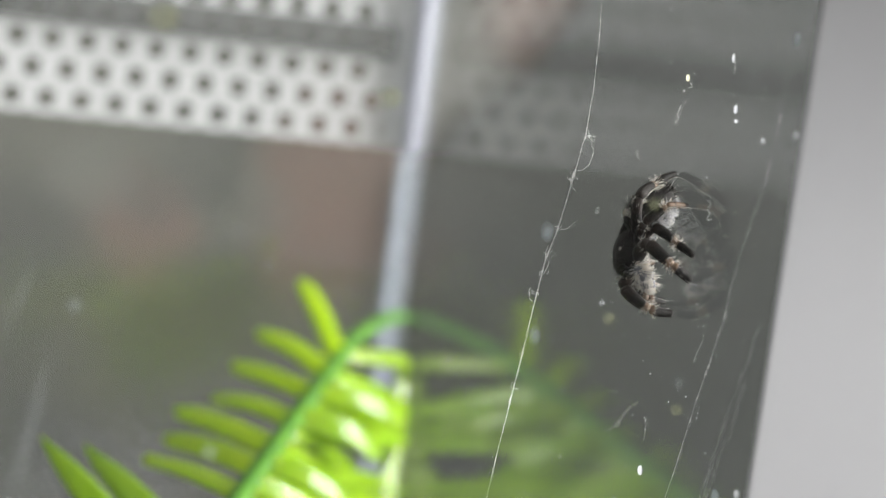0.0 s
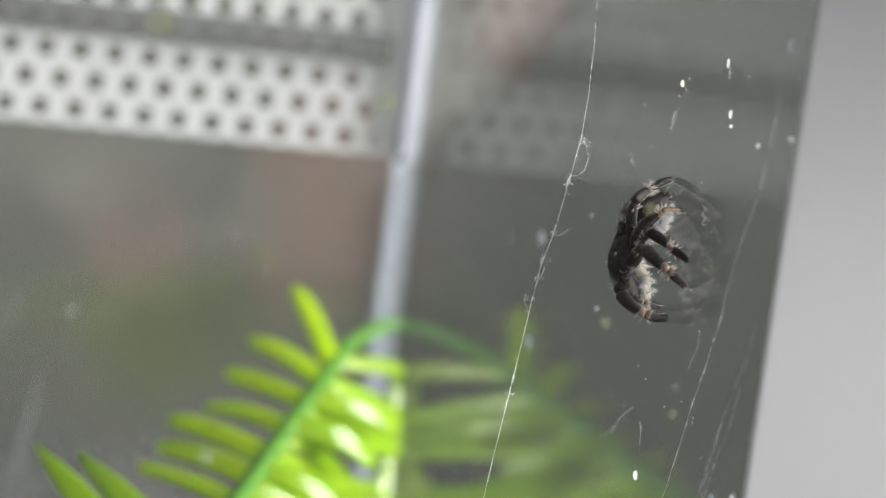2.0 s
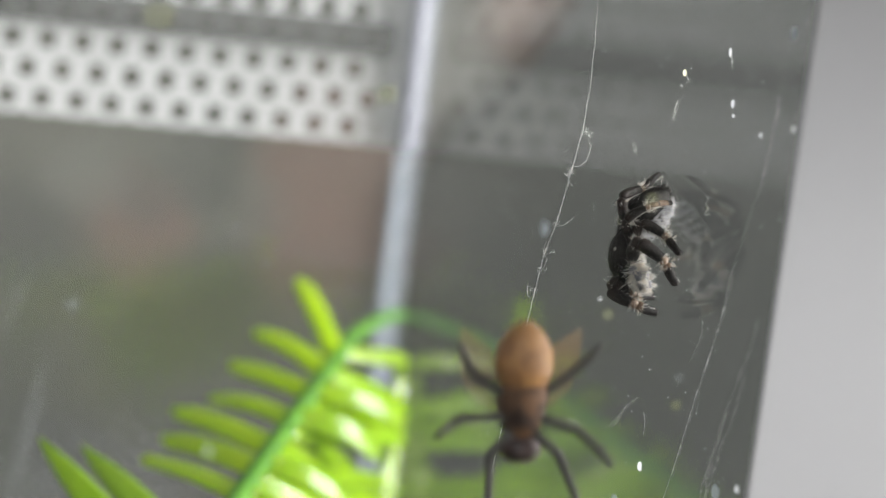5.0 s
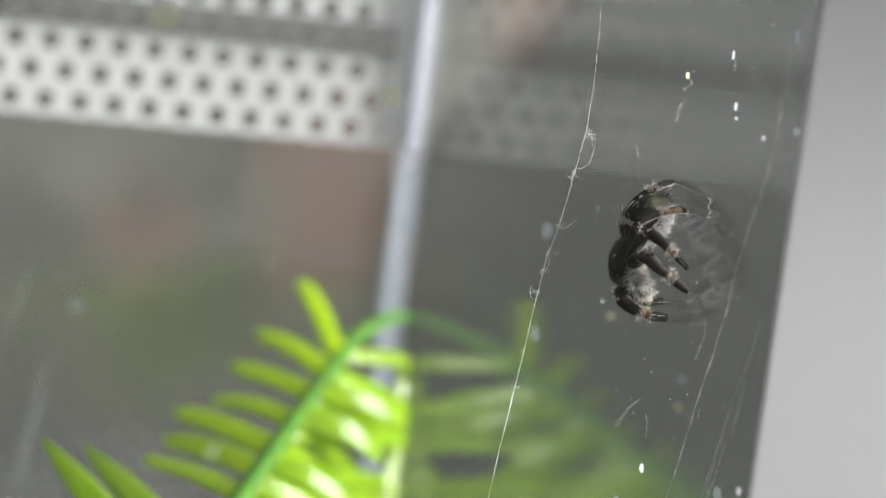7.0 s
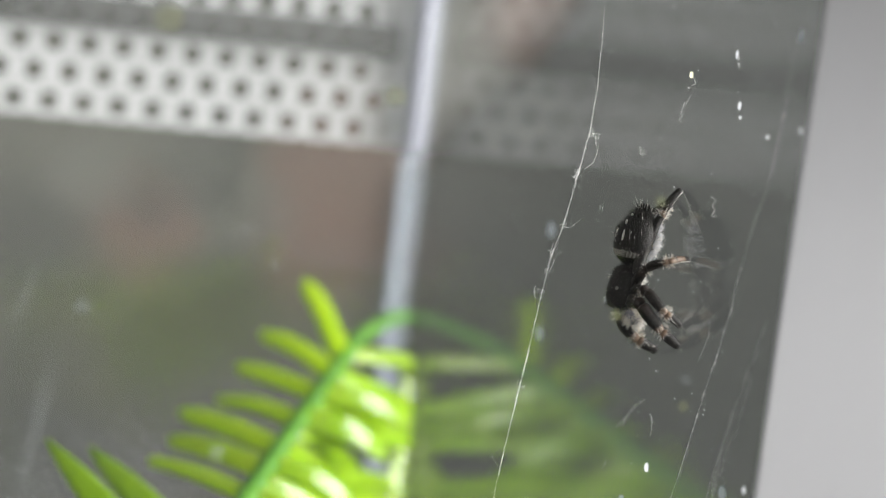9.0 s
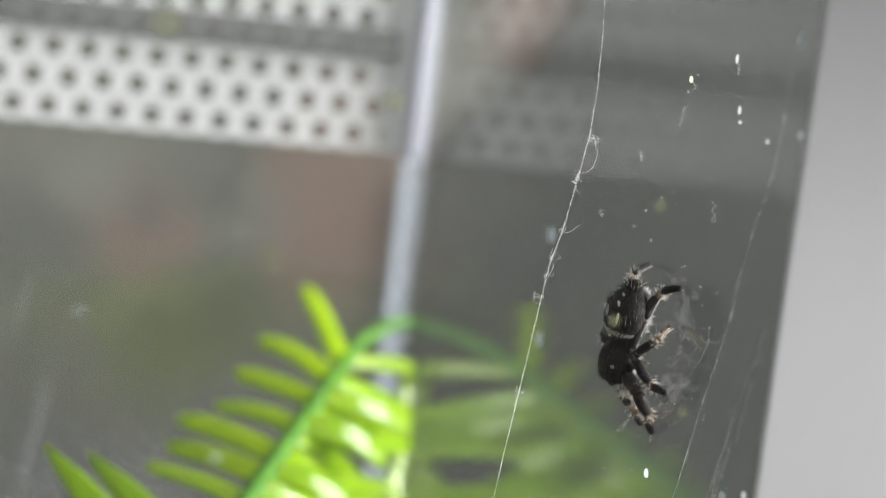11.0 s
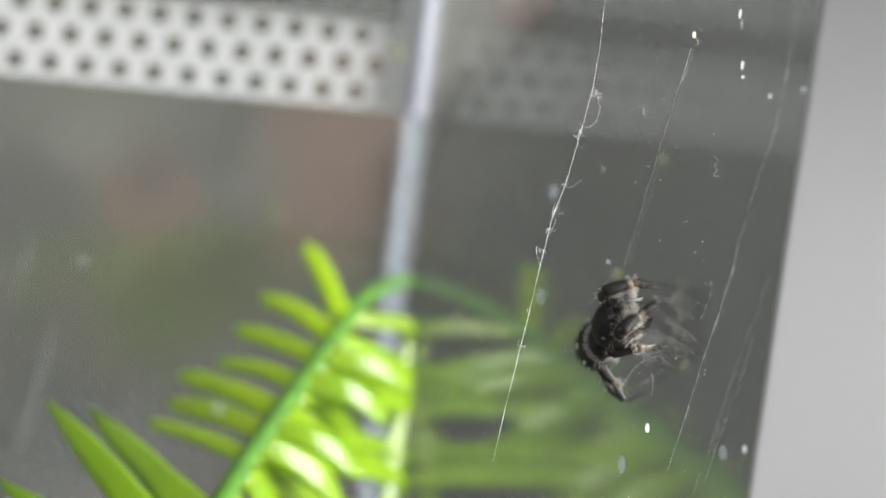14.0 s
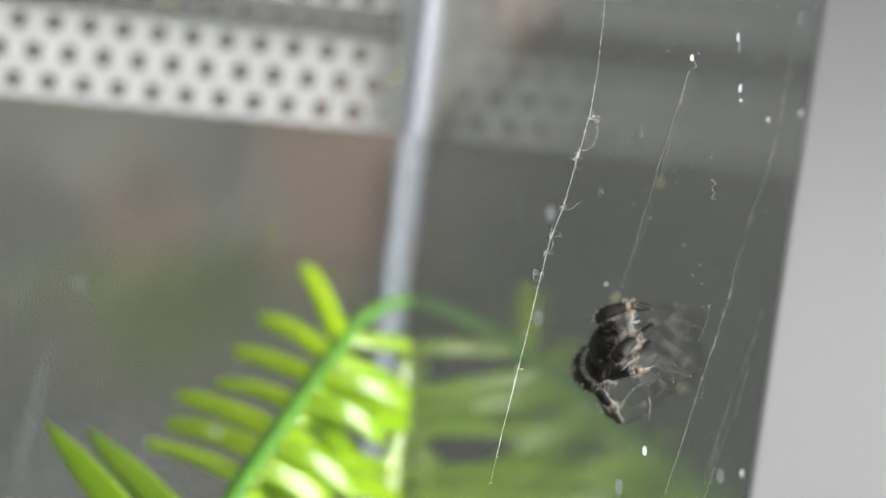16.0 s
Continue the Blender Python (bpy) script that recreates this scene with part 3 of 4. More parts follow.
MAIN = [(-0.00855, -0.10310, 0.02421), (-0.00843, -0.10389, 0.01951), (-0.00850, -0.10473, 0.01430), (-0.00884, -0.10533, 0.01010), (-0.00952, -0.10574, 0.00652), (-0.01033, -0.10623, 0.00235), (-0.01117, -0.10648, -0.00049), (-0.01181, -0.10699, -0.00454), (-0.01239, -0.10751, -0.00863), (-0.01287, -0.10790, -0.01176), (-0.01348, -0.10838, -0.01562), (-0.01429, -0.10913, -0.02140)]
pts = []
for p, q in zip(MAIN, MAIN[1:]):
    pts += wob(p, q, 5, 0.000012, SR)[:-1]
silk("silk_thread", pts[:18], 0.000006, "thin upper end of the long white silk thread", beads=1.0)
silk("silk_thread", pts[15:] + [Vector(MAIN[-1])], 0.000011, "long white silk thread stretched down the box", beads=1.0)
pts = []
for p, q in zip(MAIN[1:], MAIN[2:]):
    pts += wob(Vector(p) + Vector((0.00005, 0, 0)), Vector(q) + Vector((0.00005, 0, 0)), 14, 0.00004, SR)[:-1]
silk("silk_thread", pts, 0.000006, "fine crinkled silk strand along the long thread", beads=0.8)


def fuzz():
    """Short broken fibres that cling to the long thread."""
    bm = bmesh.new()
    for p, q in zip(MAIN[3:], MAIN[4:]):
        for _ in range(16):
            c = Vector(p).lerp(Vector(q), SR.random())
            hair(bm, c, (SR.uniform(-1, 1), SR.uniform(-1, 1), SR.uniform(-1.5, 1.5)), SR.uniform(0.0001, 0.0005), 0.000009, rnd=SR)
    return tagged(part("silk_fuzz", bm, M_SILK), "fine broken silk fibres clinging to the long thread", "silk", "", "stuff")


def tangle(centre, size, count):
    """A small knot of crinkled fibres."""
    bm = bmesh.new()
    for _ in range(count):
        p = Vector(centre) + Vector([SR.gauss(0, 0.3 * size) for _ in range(3)])
        d, pts = Vector([SR.gauss(0, 1) for _ in range(3)]), []
        for _ in range(9):
            pts.append(p.copy())
            d = (d + 0.9 * Vector([SR.gauss(0, 1) for _ in range(3)])).normalized()
            p = p + d * 0.28 * size - 0.12 * (p - Vector(centre))
        tube(bm, pts, 0.000007, 4)
    return tagged(part("silk_tangle", bm, M_SILK), "small white tangle of silk on the long thread", "silk tangle", "silk tangles on the thread")


fuzz()
tangle((-0.00858, -0.10537, 0.01023), 0.0005, 7)
tangle((-0.00828, -0.10548, 0.01003), 0.0004, 6)
tangle((-0.00959, -0.10570, 0.00670), 0.00055, 9)
tangle((-0.01033, -0.10623, 0.00235), 0.0004, 5)
tangle((-0.01097, -0.10647, -0.00009), 0.0006, 7)
tangle((-0.01131, -0.10662, -0.00155), 0.0005, 5)
tangle((-0.01204, -0.10674, -0.00340), 0.0005, 6)
tangle((-0.01240, -0.10749, -0.00850), 0.0003, 4)
tangle((-0.01276, -0.10788, -0.01147), 0.0004, 6)
tangle((-0.01302, -0.10802, -0.01273), 0.0003, 4)
strand([(-0.00008, -0.11295, -0.02015), (-0.00008, -0.11622, -0.01267), (-0.00008, -0.11878, -0.00679), (-0.00008, -0.12135, -0.00131), (-0.00008, -0.12234, 0.00279)], 5, 1.4e-05, "fine white silk line stuck to the panel", beads=0.9)
strand([(-0.00008, -0.12234, 0.00279), (-0.00008, -0.12401, 0.00674), (-0.00008, -0.12594, 0.01019), (-0.00008, -0.12690, 0.01519), (-0.00008, -0.12720, 0.02047)], 5, 4.8e-06, "fine white silk line stuck to the panel", beads=0.9)
strand([(-0.00008, -0.12175, -0.01688), (-0.00008, -0.12469, -0.00908), (-0.00008, -0.12779, -0.00377), (-0.00008, -0.12937, 0.00016)], 5, 5.3e-06, "fine white silk line stuck to the panel", beads=0.9)
strand([(-0.00008, -0.12284, -0.01610), (-0.00008, -0.12366, -0.01213), (-0.00008, -0.12522, -0.00872)], 5, 6.4e-06, "fine white silk line stuck to the panel", beads=0.9)
strand([(-0.00008, -0.11548, -0.00661), (-0.00008, -0.11700, -0.00436), (-0.00008, -0.11709, -0.00292)], 5, 4.8e-06, "fine white silk line stuck to the panel", beads=0.9)
strand([(-0.00008, -0.11317, 0.00675), (-0.00008, -0.11423, 0.00664), (-0.00008, -0.11361, 0.00606), (-0.00008, -0.11444, 0.00583), (-0.00008, -0.11384, 0.00520), (-0.00008, -0.11515, 0.00552)], 3, 1.9e-05, "short curled white silk scrap stuck to the panel", beads=0.9)
strand([(-0.00008, -0.09654, -0.01710), (-0.00008, -0.09883, -0.01553), (-0.00008, -0.10036, -0.01431), (-0.00008, -0.10309, -0.01282)], 5, 1.9e-05, "short curled white silk scrap stuck to the panel", beads=0.9)
strand([(-0.00008, -0.10531, -0.01364), (-0.00008, -0.10610, -0.01429), (-0.00008, -0.10603, -0.01557)], 5, 1.1e-05, "short curled white silk scrap stuck to the panel", beads=0.9)
strand([(-0.00008, -0.09888, -0.01562), (-0.00008, -0.09794, -0.01664)], 5, 1.6e-05, "short curled white silk scrap stuck to the panel", beads=0.9)
strand([(-0.00802, -0.10568, 0.00917), (-0.00811, -0.10576, 0.00858), (-0.00832, -0.10585, 0.00771), (-0.00880, -0.10579, 0.00732), (-0.00943, -0.10567, 0.00709)], 4, 8.1e-06, "loose tangled silk loop on the long thread")
strand([(-0.00801, -0.10570, 0.00907), (-0.00827, -0.10559, 0.00937), (-0.00823, -0.10551, 0.00994)], 4, 7.4e-06, "loose tangled silk loop on the long thread")
strand([(-0.01044, -0.10625, 0.00201), (-0.00972, -0.10640, 0.00224), (-0.00898, -0.10647, 0.00290)], 4, 7.4e-06, "loose tangled silk loop on the long thread")
strand([(-0.01217, -0.10663, -0.00293), (-0.01223, -0.10677, -0.00389), (-0.01188, -0.10691, -0.00417)], 4, 9.3e-06, "loose tangled silk loop on the long thread")
strand([(-0.01104, -0.10631, 0.00075), (-0.01124, -0.10642, -0.00022), (-0.01082, -0.10661, -0.00074), (-0.01128, -0.10668, -0.00188)], 4, 9.3e-06, "loose tangled silk loop on the long thread")
strand([(-0.00943, -0.10567, 0.00709), (-0.00971, -0.10578, 0.00602), (-0.00920, -0.10600, 0.00547)], 4, 8.1e-06, "loose tangled silk loop on the long thread")
strand([(-0.00008, -0.04287, -0.00109), (-0.00008, -0.05007, -0.00367), (-0.00008, -0.05601, -0.00570), (-0.00008, -0.05987, -0.00860)], 5, 2.8e-06, "fine white silk line stuck to the panel", beads=0.9)
strand([(-0.00008, -0.10313, 0.01338), (-0.00008, -0.10256, 0.01217)], 5, 2.2e-05, "short curled white silk scrap stuck to the panel", beads=0.9)
strand([(-0.00008, -0.10436, 0.01412), (-0.00008, -0.10316, 0.01225)], 5, 4.0e-06, "fine white silk line stuck to the panel", beads=0.9)


strand([(-0.00008, -0.12513, -0.00841), (-0.00008, -0.12462, -0.00974), (-0.00008, -0.12415, -0.01088)], 6, 7.0e-06, "broken fine silk trace on the panel", beads=1.0)
strand([(-0.00008, -0.12341, -0.01205), (-0.00008, -0.12269, -0.01393), (-0.00008, -0.12176, -0.01636)], 6, 7.0e-06, "broken fine silk trace on the panel", beads=1.0)
strand([(-0.00008, -0.12542, -0.01032), (-0.00008, -0.12398, -0.01428), (-0.00008, -0.12202, -0.01856)], 6, 7.0e-06, "broken fine silk trace on the panel", beads=1.0)
strand([(-0.00008, -0.12794, -0.00499), (-0.00008, -0.12715, -0.00745), (-0.00008, -0.12625, -0.01033)], 6, 7.0e-06, "broken fine silk trace on the panel", beads=1.0)
strand([(-0.00008, -0.12065, -0.01810), (-0.00008, -0.11970, -0.02025)], 6, 7.0e-06, "broken fine silk trace on the panel", beads=1.0)
strand([(-0.00008, -0.11500, 0.01883), (-0.00008, -0.11542, 0.01754)], 4, 1.1e-05, "short white silk scrap on the panel", beads=1.0)
strand([(-0.00008, -0.10233, 0.01258), (-0.00008, -0.10296, 0.01222), (-0.00008, -0.10236, 0.01179), (-0.00008, -0.10294, 0.01157)], 4, 1.1e-05, "short white silk scrap on the panel", beads=1.0)
strand([(-0.00008, -0.10433, 0.01576), (-0.00008, -0.10548, 0.01526), (-0.00008, -0.10437, 0.01498)], 4, 1.1e-05, "short white silk scrap on the panel", beads=1.0)
strand([(-0.00008, -0.09256, 0.00813), (-0.00008, -0.09355, 0.00714)], 4, 1.1e-05, "short white silk scrap on the panel", beads=1.0)
strand([(-0.00008, -0.08323, 0.00119), (-0.00008, -0.08322, 0.00043)], 4, 1.1e-05, "short white silk scrap on the panel", beads=1.0)


def dark_board():
    bm = bmesh.new()
    pts = [(0.02537, 0.08680, -0.08580), (0.02120, 0.08680, -0.02345), (0.02798, 0.08680, -0.01216), (0.03936, 0.08680, -0.00115), (0.04627, 0.08680, 0.01136), (0.05314, 0.08680, 0.02403), (0.08314, 0.08680, 0.12000), (0.52000, 0.08680, 0.12000), (0.52000, 0.08680, -0.08580)]
    f = [bm.verts.new(q) for q in pts]
    b = [bm.verts.new(Vector(q) + Vector((0, 0.0025, 0))) for q in pts]
    n = len(pts)
    bm.faces.new(f)
    bm.faces.new(b[::-1])
    for k in range(n):
        bm.faces.new((f[k], f[(k + 1) % n], b[(k + 1) % n], b[k]))
    bmesh.ops.recalc_face_normals(bm, faces=bm.faces)
    return tagged(part("dark_board", bm, M_CHAR, soft=False), "charcoal grey board with a slanting corner standing against the wall", "board")


dark_board()


def smear(pts, r, label):
    ob = part("wiping_mark", tube(bmesh.new(), pts, [0.2 * r] + [r] * (len(pts) - 2) + [0.2 * r], 6), M_SMEAR)
    return tagged(ob, label, "wiping mark", "wiping marks on the panels")


smear([(-0.04212, -0.00040, -0.03625), (-0.04309, -0.00040, -0.04281), (-0.04406, -0.00040, -0.04867), (-0.04524, -0.00040, -0.05457)], 0.0003, "faint whitish wiping mark on the clear panel")
smear([(-0.04515, -0.00040, -0.02295), (-0.04631, -0.00040, -0.02871), (-0.04755, -0.00040, -0.03380)], 0.00022, "faint whitish wiping mark on the clear panel")
smear([(-0.00008, -0.02441, -0.02008), (-0.00008, -0.03014, -0.01690), (-0.00008, -0.03692, -0.01360), (-0.00008, -0.04217, -0.01068)], 0.00016, "faint whitish wiping mark on the clear panel")


def stain(centre, ry, rz, mat, label, ring=False):
    """A dried drop on the side panel: a low flat-topped mound, or a rim only."""
    bm = bmesh.new()
    n, rnd = 18, random.Random(int(centre[2] * 1e6))
    prof = ((1.0, 0.0), (0.94, 0.00004), (0.75, 0.00005), (0.62, 0.00002)) if ring else ((1.0, 0.0), (0.9, 0.00005), (0.5, 0.00008), (0.12, 0.00009))
    wv = [1 + rnd.uniform(-0.12, 0.12) for _ in range(n)]
    rings = [[bm.verts.new((-h, ry * s * wv[k] * math.cos(2 * math.pi * k / n), rz * s * wv[k] * math.sin(2 * math.pi * k / n))) for k in range(n)] for s, h in prof]
    for a, b in zip(rings, rings[1:]):
        for k in range(n):
            bm.faces.new((a[k], a[(k + 1) % n], b[(k + 1) % n], b[k]))
    bm.faces.new(rings[-1])
    ob = part("dried_drop", bm, mat)
    ob.location = Vector(centre) - Vector((0.00002, 0, 0))
    return tagged(ob, label, "dried drop", "dried drops on the panel", "thing")


stain((0.00000, -0.10383, 0.01582), 0.00045, 0.00032, M_SPOTY, "small pale dried drop on the clear panel")
stain((0.00000, -0.11447, 0.01874), 0.00027, 0.00037, M_SPOT, "small pale dried drop on the clear panel")
stain((0.00000, -0.11671, 0.01480), 0.00034, 0.00034, M_SPOT, "small pale dried drop on the clear panel")
stain((0.00000, -0.11723, 0.01390), 0.00034, 0.00014, M_SPOT, "small pale dried drop on the clear panel")
stain((0.00000, -0.10602, -0.01830), 0.00054, 0.00044, M_SPOT, "small pale dried drop on the clear panel")
stain((0.00000, -0.12504, -0.01523), 0.00085, 0.00059, M_FILM, "ring-shaped bluish dried drop on the clear panel", True)
stain((0.00000, -0.12955, -0.01372), 0.00038, 0.00031, M_SPOT, "small pale dried drop on the clear panel")
stain((0.00000, -0.06731, -0.00417), 0.00124, 0.00074, M_FILM, "small pale dried drop on the clear panel")
stain((0.00000, -0.06776, -0.01478), 0.00104, 0.00074, M_FILM, "small pale dried drop on the clear panel")
stain((0.00000, -0.10038, -0.02318), 0.00099, 0.00076, M_FILM, "small pale dried drop on the clear panel")
stain((0.00000, -0.13071, 0.01468), 0.00030, 0.00026, M_SPOT, "small pale dried drop on the clear panel")
stain((0.00000, -0.12393, 0.01324), 0.00032, 0.00020, M_SPOT, "small pale dried drop on the clear panel")
stain((0.00000, -0.12798, 0.02165), 0.00054, 0.00052, M_FILM, "small pale dried drop on the clear panel")
stain((0.00000, -0.13211, 0.00092), 0.00030, 0.00015, M_SPOT, "small pale dried drop on the clear panel")
stain((0.00000, -0.08858, -0.00705), 0.00026, 0.00016, M_SPOT, "small pale dried drop on the clear panel")


def pane_spot(centre, r, mat, label):
    bm = ball(bmesh.new(), (0, 0, 0), r, 0, (1, 0.12, 1), 12)
    ob = part("pane_spot", bm, mat)
    ob.location = centre
    return tagged(ob, label, "dried spot", "dried spots on the front pane", "thing")


pane_spot((-0.01114, -0.13310, 0.00874), 0.00042, M_PANEY, "dried yellowish spot on the front pane")
pane_spot((-0.00724, -0.13310, -0.00454), 0.00042, M_PANEF, "faint whitish film spot on the front pane")
pane_spot((-0.00717, -0.13310, -0.00663), 0.00042, M_PANEY, "dried yellowish spot on the front pane")
pane_spot((-0.01341, -0.13310, -0.00009), 0.00042, M_PANEY, "dried yellowish spot on the front pane")
pane_spot((-0.02524, -0.13310, -0.00407), 0.00022, M_PANEY, "dried yellowish spot on the front pane")
pane_spot((-0.03921, -0.13310, 0.00165), 0.00030, M_PANEF, "faint whitish film spot on the front pane")
pane_spot((-0.04165, -0.13310, 0.00411), 0.00025, M_PANEF, "faint whitish film spot on the front pane")
pane_spot((-0.04195, -0.13310, -0.01238), 0.00060, M_PANEF, "faint whitish film spot on the front pane")
pane_spot((-0.03196, -0.13310, 0.01459), 0.00075, M_PANEY, "dried yellowish spot on the front pane")
pane_spot((-0.04871, -0.13310, 0.01852), 0.00100, M_PANEY, "dried yellowish spot on the front pane")
pane_spot((-0.05272, -0.13310, -0.00237), 0.00050, M_PANEF, "faint whitish film spot on the front pane")
pane_spot((-0.01311, -0.13310, 0.01246), 0.00025, M_PANEF, "faint whitish film spot on the front pane")
pane_spot((-0.00488, -0.13310, 0.01852), 0.00030, M_PANEF, "faint whitish film spot on the front pane")


def dust():
    rnd, bm = random.Random(8), bmesh.new()
    for _ in range(1400):
        y, z = rnd.uniform(-0.131, -0.02), rnd.uniform(-0.045, 0.03)
        r = rnd.choice((0.012, 0.015, 0.018, 0.022, 0.028, 0.045)) * MM
        k = rnd.uniform(0, 3.1)
        m = Matrix.Translation((-0.5 * r, y, z)) @ Euler((k, 0, 0)).to_matrix().to_4x4() @ Matrix.Diagonal((0.6, rnd.uniform(0.8, 2.8), 1, 1))
        bmesh.ops.create_icosphere(bm, subdivisions=1, radius=r, matrix=m)
    ob = part("dust_specks", bm, M_SPOT)
    return tagged(ob, "fine white dust specks on the clear panel", "dust", "", "stuff")


dust()


# ---- the jumping spider ----
LEG_LEN = {1: (2.9, 2.9, 2.15), 2: (2.5, 2.6, 2.1), 3: (2.4, 2.4, 2.1), 4: (3.5, 2.8, 2.4)}
HIPS = {1: (1.25, 0.95, -0.5), 2: (1.4, 0.35, -0.45), 3: (1.4, -0.3, -0.45), 4: (1.25, -0.9, -0.45)}


def leg_segment(name, length, r0, r1, bands, tuft, parent, rnd, n_hair, fringe=0):
    """One limb segment along +y from its joint. bands: (from, to, material) in shares of the length; tuft: (from, to, hairs) of a spreading
    brush of pale hair round the joint; fringe: pale hairs that lie along its lower side."""
    bm = bmesh.new()
    n = 16
    pts, rad = [], []
    for i in range(n + 1):
        t = i / n
        pts.append((0, t * length, 0.06 * length * math.sin(math.pi * t)))
        swell = 1.0 + 0.16 * math.sin(math.pi * min(1.0, t * 1.3))
        end = math.sqrt(max(0.04, 1 - max(0.0, (t - 0.9) / 0.11) ** 2)) * math.sqrt(max(0.1, 1 - max(0.0, (0.1 - t) / 0.11) ** 2))
        rad.append((r0 + (r1 - r0) * t) * swell * end)
    tube(bm, pts, rad, 12)
    bm.normal_update()
    for f in bm.faces:
        t = f.calc_center_median().y / length
        for a, b, k in bands:
            if a <= t < b:
                f.material_index = k

    def bristle(t, a, lift, along, size, thick, mat):
        r = (r0 + (r1 - r0) * t) * 1.05
        root = Vector((r * math.cos(a), t * length, 0.06 * length * math.sin(math.pi * t) + r * math.sin(a)))
        hair(bm, root, (lift * math.cos(a), along, lift * math.sin(a)), size * MM, thick * MM, mat, rnd=rnd)
    for _ in range(n_hair):      # close dark coat with a few longer bristles
        long = rnd.random() < 0.12
        bristle(rnd.uniform(0.04, 0.96), rnd.uniform(0, 2 * math.pi), rnd.uniform(0.3, 0.6) if not long else 1.0, rnd.uniform(0.7, 1.2),
                rnd.uniform(0.35, 0.6) if long else rnd.uniform(0.15, 0.35), 0.010, rnd.choice((4, 4, 4, 5)))
    for _ in range(tuft[2] if tuft else 0):
        bristle(rnd.uniform(tuft[0], tuft[1]), rnd.uniform(0, 2 * math.pi), 1.0, rnd.uniform(-0.2, 0.9), rnd.uniform(0.28, 0.6), 0.015, rnd.choice((3, 3, 3, 6)))
    for _ in range(fringe):
        bristle(rnd.uniform(0.02, 0.9), rnd.gauss(-1.57, 0.16), rnd.uniform(0.08, 0.3), 1.0, rnd.uniform(0.25, 0.5), 0.014, 3)
    return part(name, bm, [M_BLACK, M_BROWN, M_TAN, M_WHITE, M_DARKHAIR, M_HAIR, M_CREAM], parent)


def jumping_spider():
    rnd = random.Random(11)
    s = thing("jumping_spider", "black hairy jumping spider with white spots and banded legs", "spider")
    # carapace: high, boxy, steep in front
    bm = bmesh.new()
    prof = [(-2.0, 0.35), (-1.9, 0.8), (-1.5, 1.2), (-0.9, 1.5), (-0.2, 1.65), (0.5, 1.68), (1.1, 1.6), (1.6, 1.45), (1.9, 1.25), (2.05, 0.9), (2.1, 0.4)]
    lathe(bm, [(0.95 * y * MM, 1.06 * r * MM) for y, r in prof], 0.93, 24, 0, lambda y: 0.12 * MM)
    for v in bm.verts:
        v.co += Vector((rnd.uniform(-1, 1), rnd.uniform(-1, 1), rnd.uniform(-1, 1))) * 0.02 * MM
        if v.co.z < -0.9 * MM:
            v.co.z = -0.9 * MM + 0.4 * (v.co.z + 0.9 * MM)
    bm.normal_update()
    for c, n in spread(bm, bm.faces, 2200, rnd):
        d = n + Vector((rnd.uniform(-.5, .5), rnd.uniform(-.6, .4), rnd.uniform(-.3, .5)))
        hair(bm, c, d, rnd.uniform(0.12, 0.3) * MM, 0.009 * MM, rnd.choice((1, 1, 1, 1, 1, 1, 1, 1, 2)), rnd=rnd)
    for _ in range(70):     # longer bristles round the eyes and crown
        a = rnd.uniform(0.2, 2.94)
        hair(bm, (1.45 * math.cos(a) * MM, rnd.uniform(1.0, 1.7) * MM, (0.12 + 1.25 * math.sin(a)) * MM), (math.cos(a), 0.9, math.sin(a)), rnd.uniform(0.35, 0.7) * MM, 0.014 * MM, 1, rnd=rnd)
    for _ in range(420):    # pale fluff under the body, between the legs
        x, y = rnd.uniform(-1.35, 1.35), rnd.uniform(-1.3, 1.3)
        hair(bm, (x * MM, y * MM, -0.75 * MM), (x * 0.7, rnd.uniform(-0.5, 0.5), -1), rnd.uniform(0.4, 0.9) * MM, 0.015 * MM, 3, rnd=rnd)
    for sx in (-1, 1):      # pale side dash near the waist
        for _ in range(50):
            hair(bm, (sx * rnd.uniform(1.1, 1.4) * MM, rnd.uniform(-1.6, -0.9) * MM, rnd.uniform(-0.45, -0.1) * MM), (sx * 0.6, -1, 0.1), 0.35 * MM, 0.02 * MM, 3, rnd=rnd)
    head = part("cephalothorax", bm, [M_BLACK, M_DARKHAIR, M_HAIR, M_WHITE], s, "glossy black hairy carapace")
    for x, y, z, r in ((0.42, 2.0, 0.42, 0.42), (-0.42, 2.0, 0.42, 0.42), (1.08, 1.76, 0.5, 0.28), (-1.08, 1.76, 0.5, 0.28),
                       (1.32, 1.0, 0.72, 0.09), (-1.32, 1.0, 0.72, 0.09), (1.34, 0.25, 0.95, 0.24), (-1.34, 0.25, 0.95, 0.24)):
        part("eye", ball(bmesh.new(), (x * MM, 0.97 * y * MM, z * MM), r * MM, seg=16), M_SIDE_EYE if r == 0.24 else M_EYE, head, "glossy black round eye" if r != 0.24 else "glossy side eye, coloured pale grey for its glint")
    # jaws
    for sx in (-1, 1):
        bm = tube(bmesh.new(), [(sx * 0.42 * MM, 1.6 * MM, -0.3 * MM), (sx * 0.45 * MM, 1.85 * MM, -0.8 * MM), (sx * 0.4 * MM, 1.8 * MM, -1.4 * MM), (sx * 0.32 * MM, 1.65 * MM, -1.65 * MM)],
                  [0.3 * MM, 0.4 * MM, 0.33 * MM, 0.12 * MM], 10)
        for _ in range(170):
            a = rnd.uniform(-0.6, math.pi + 0.6)
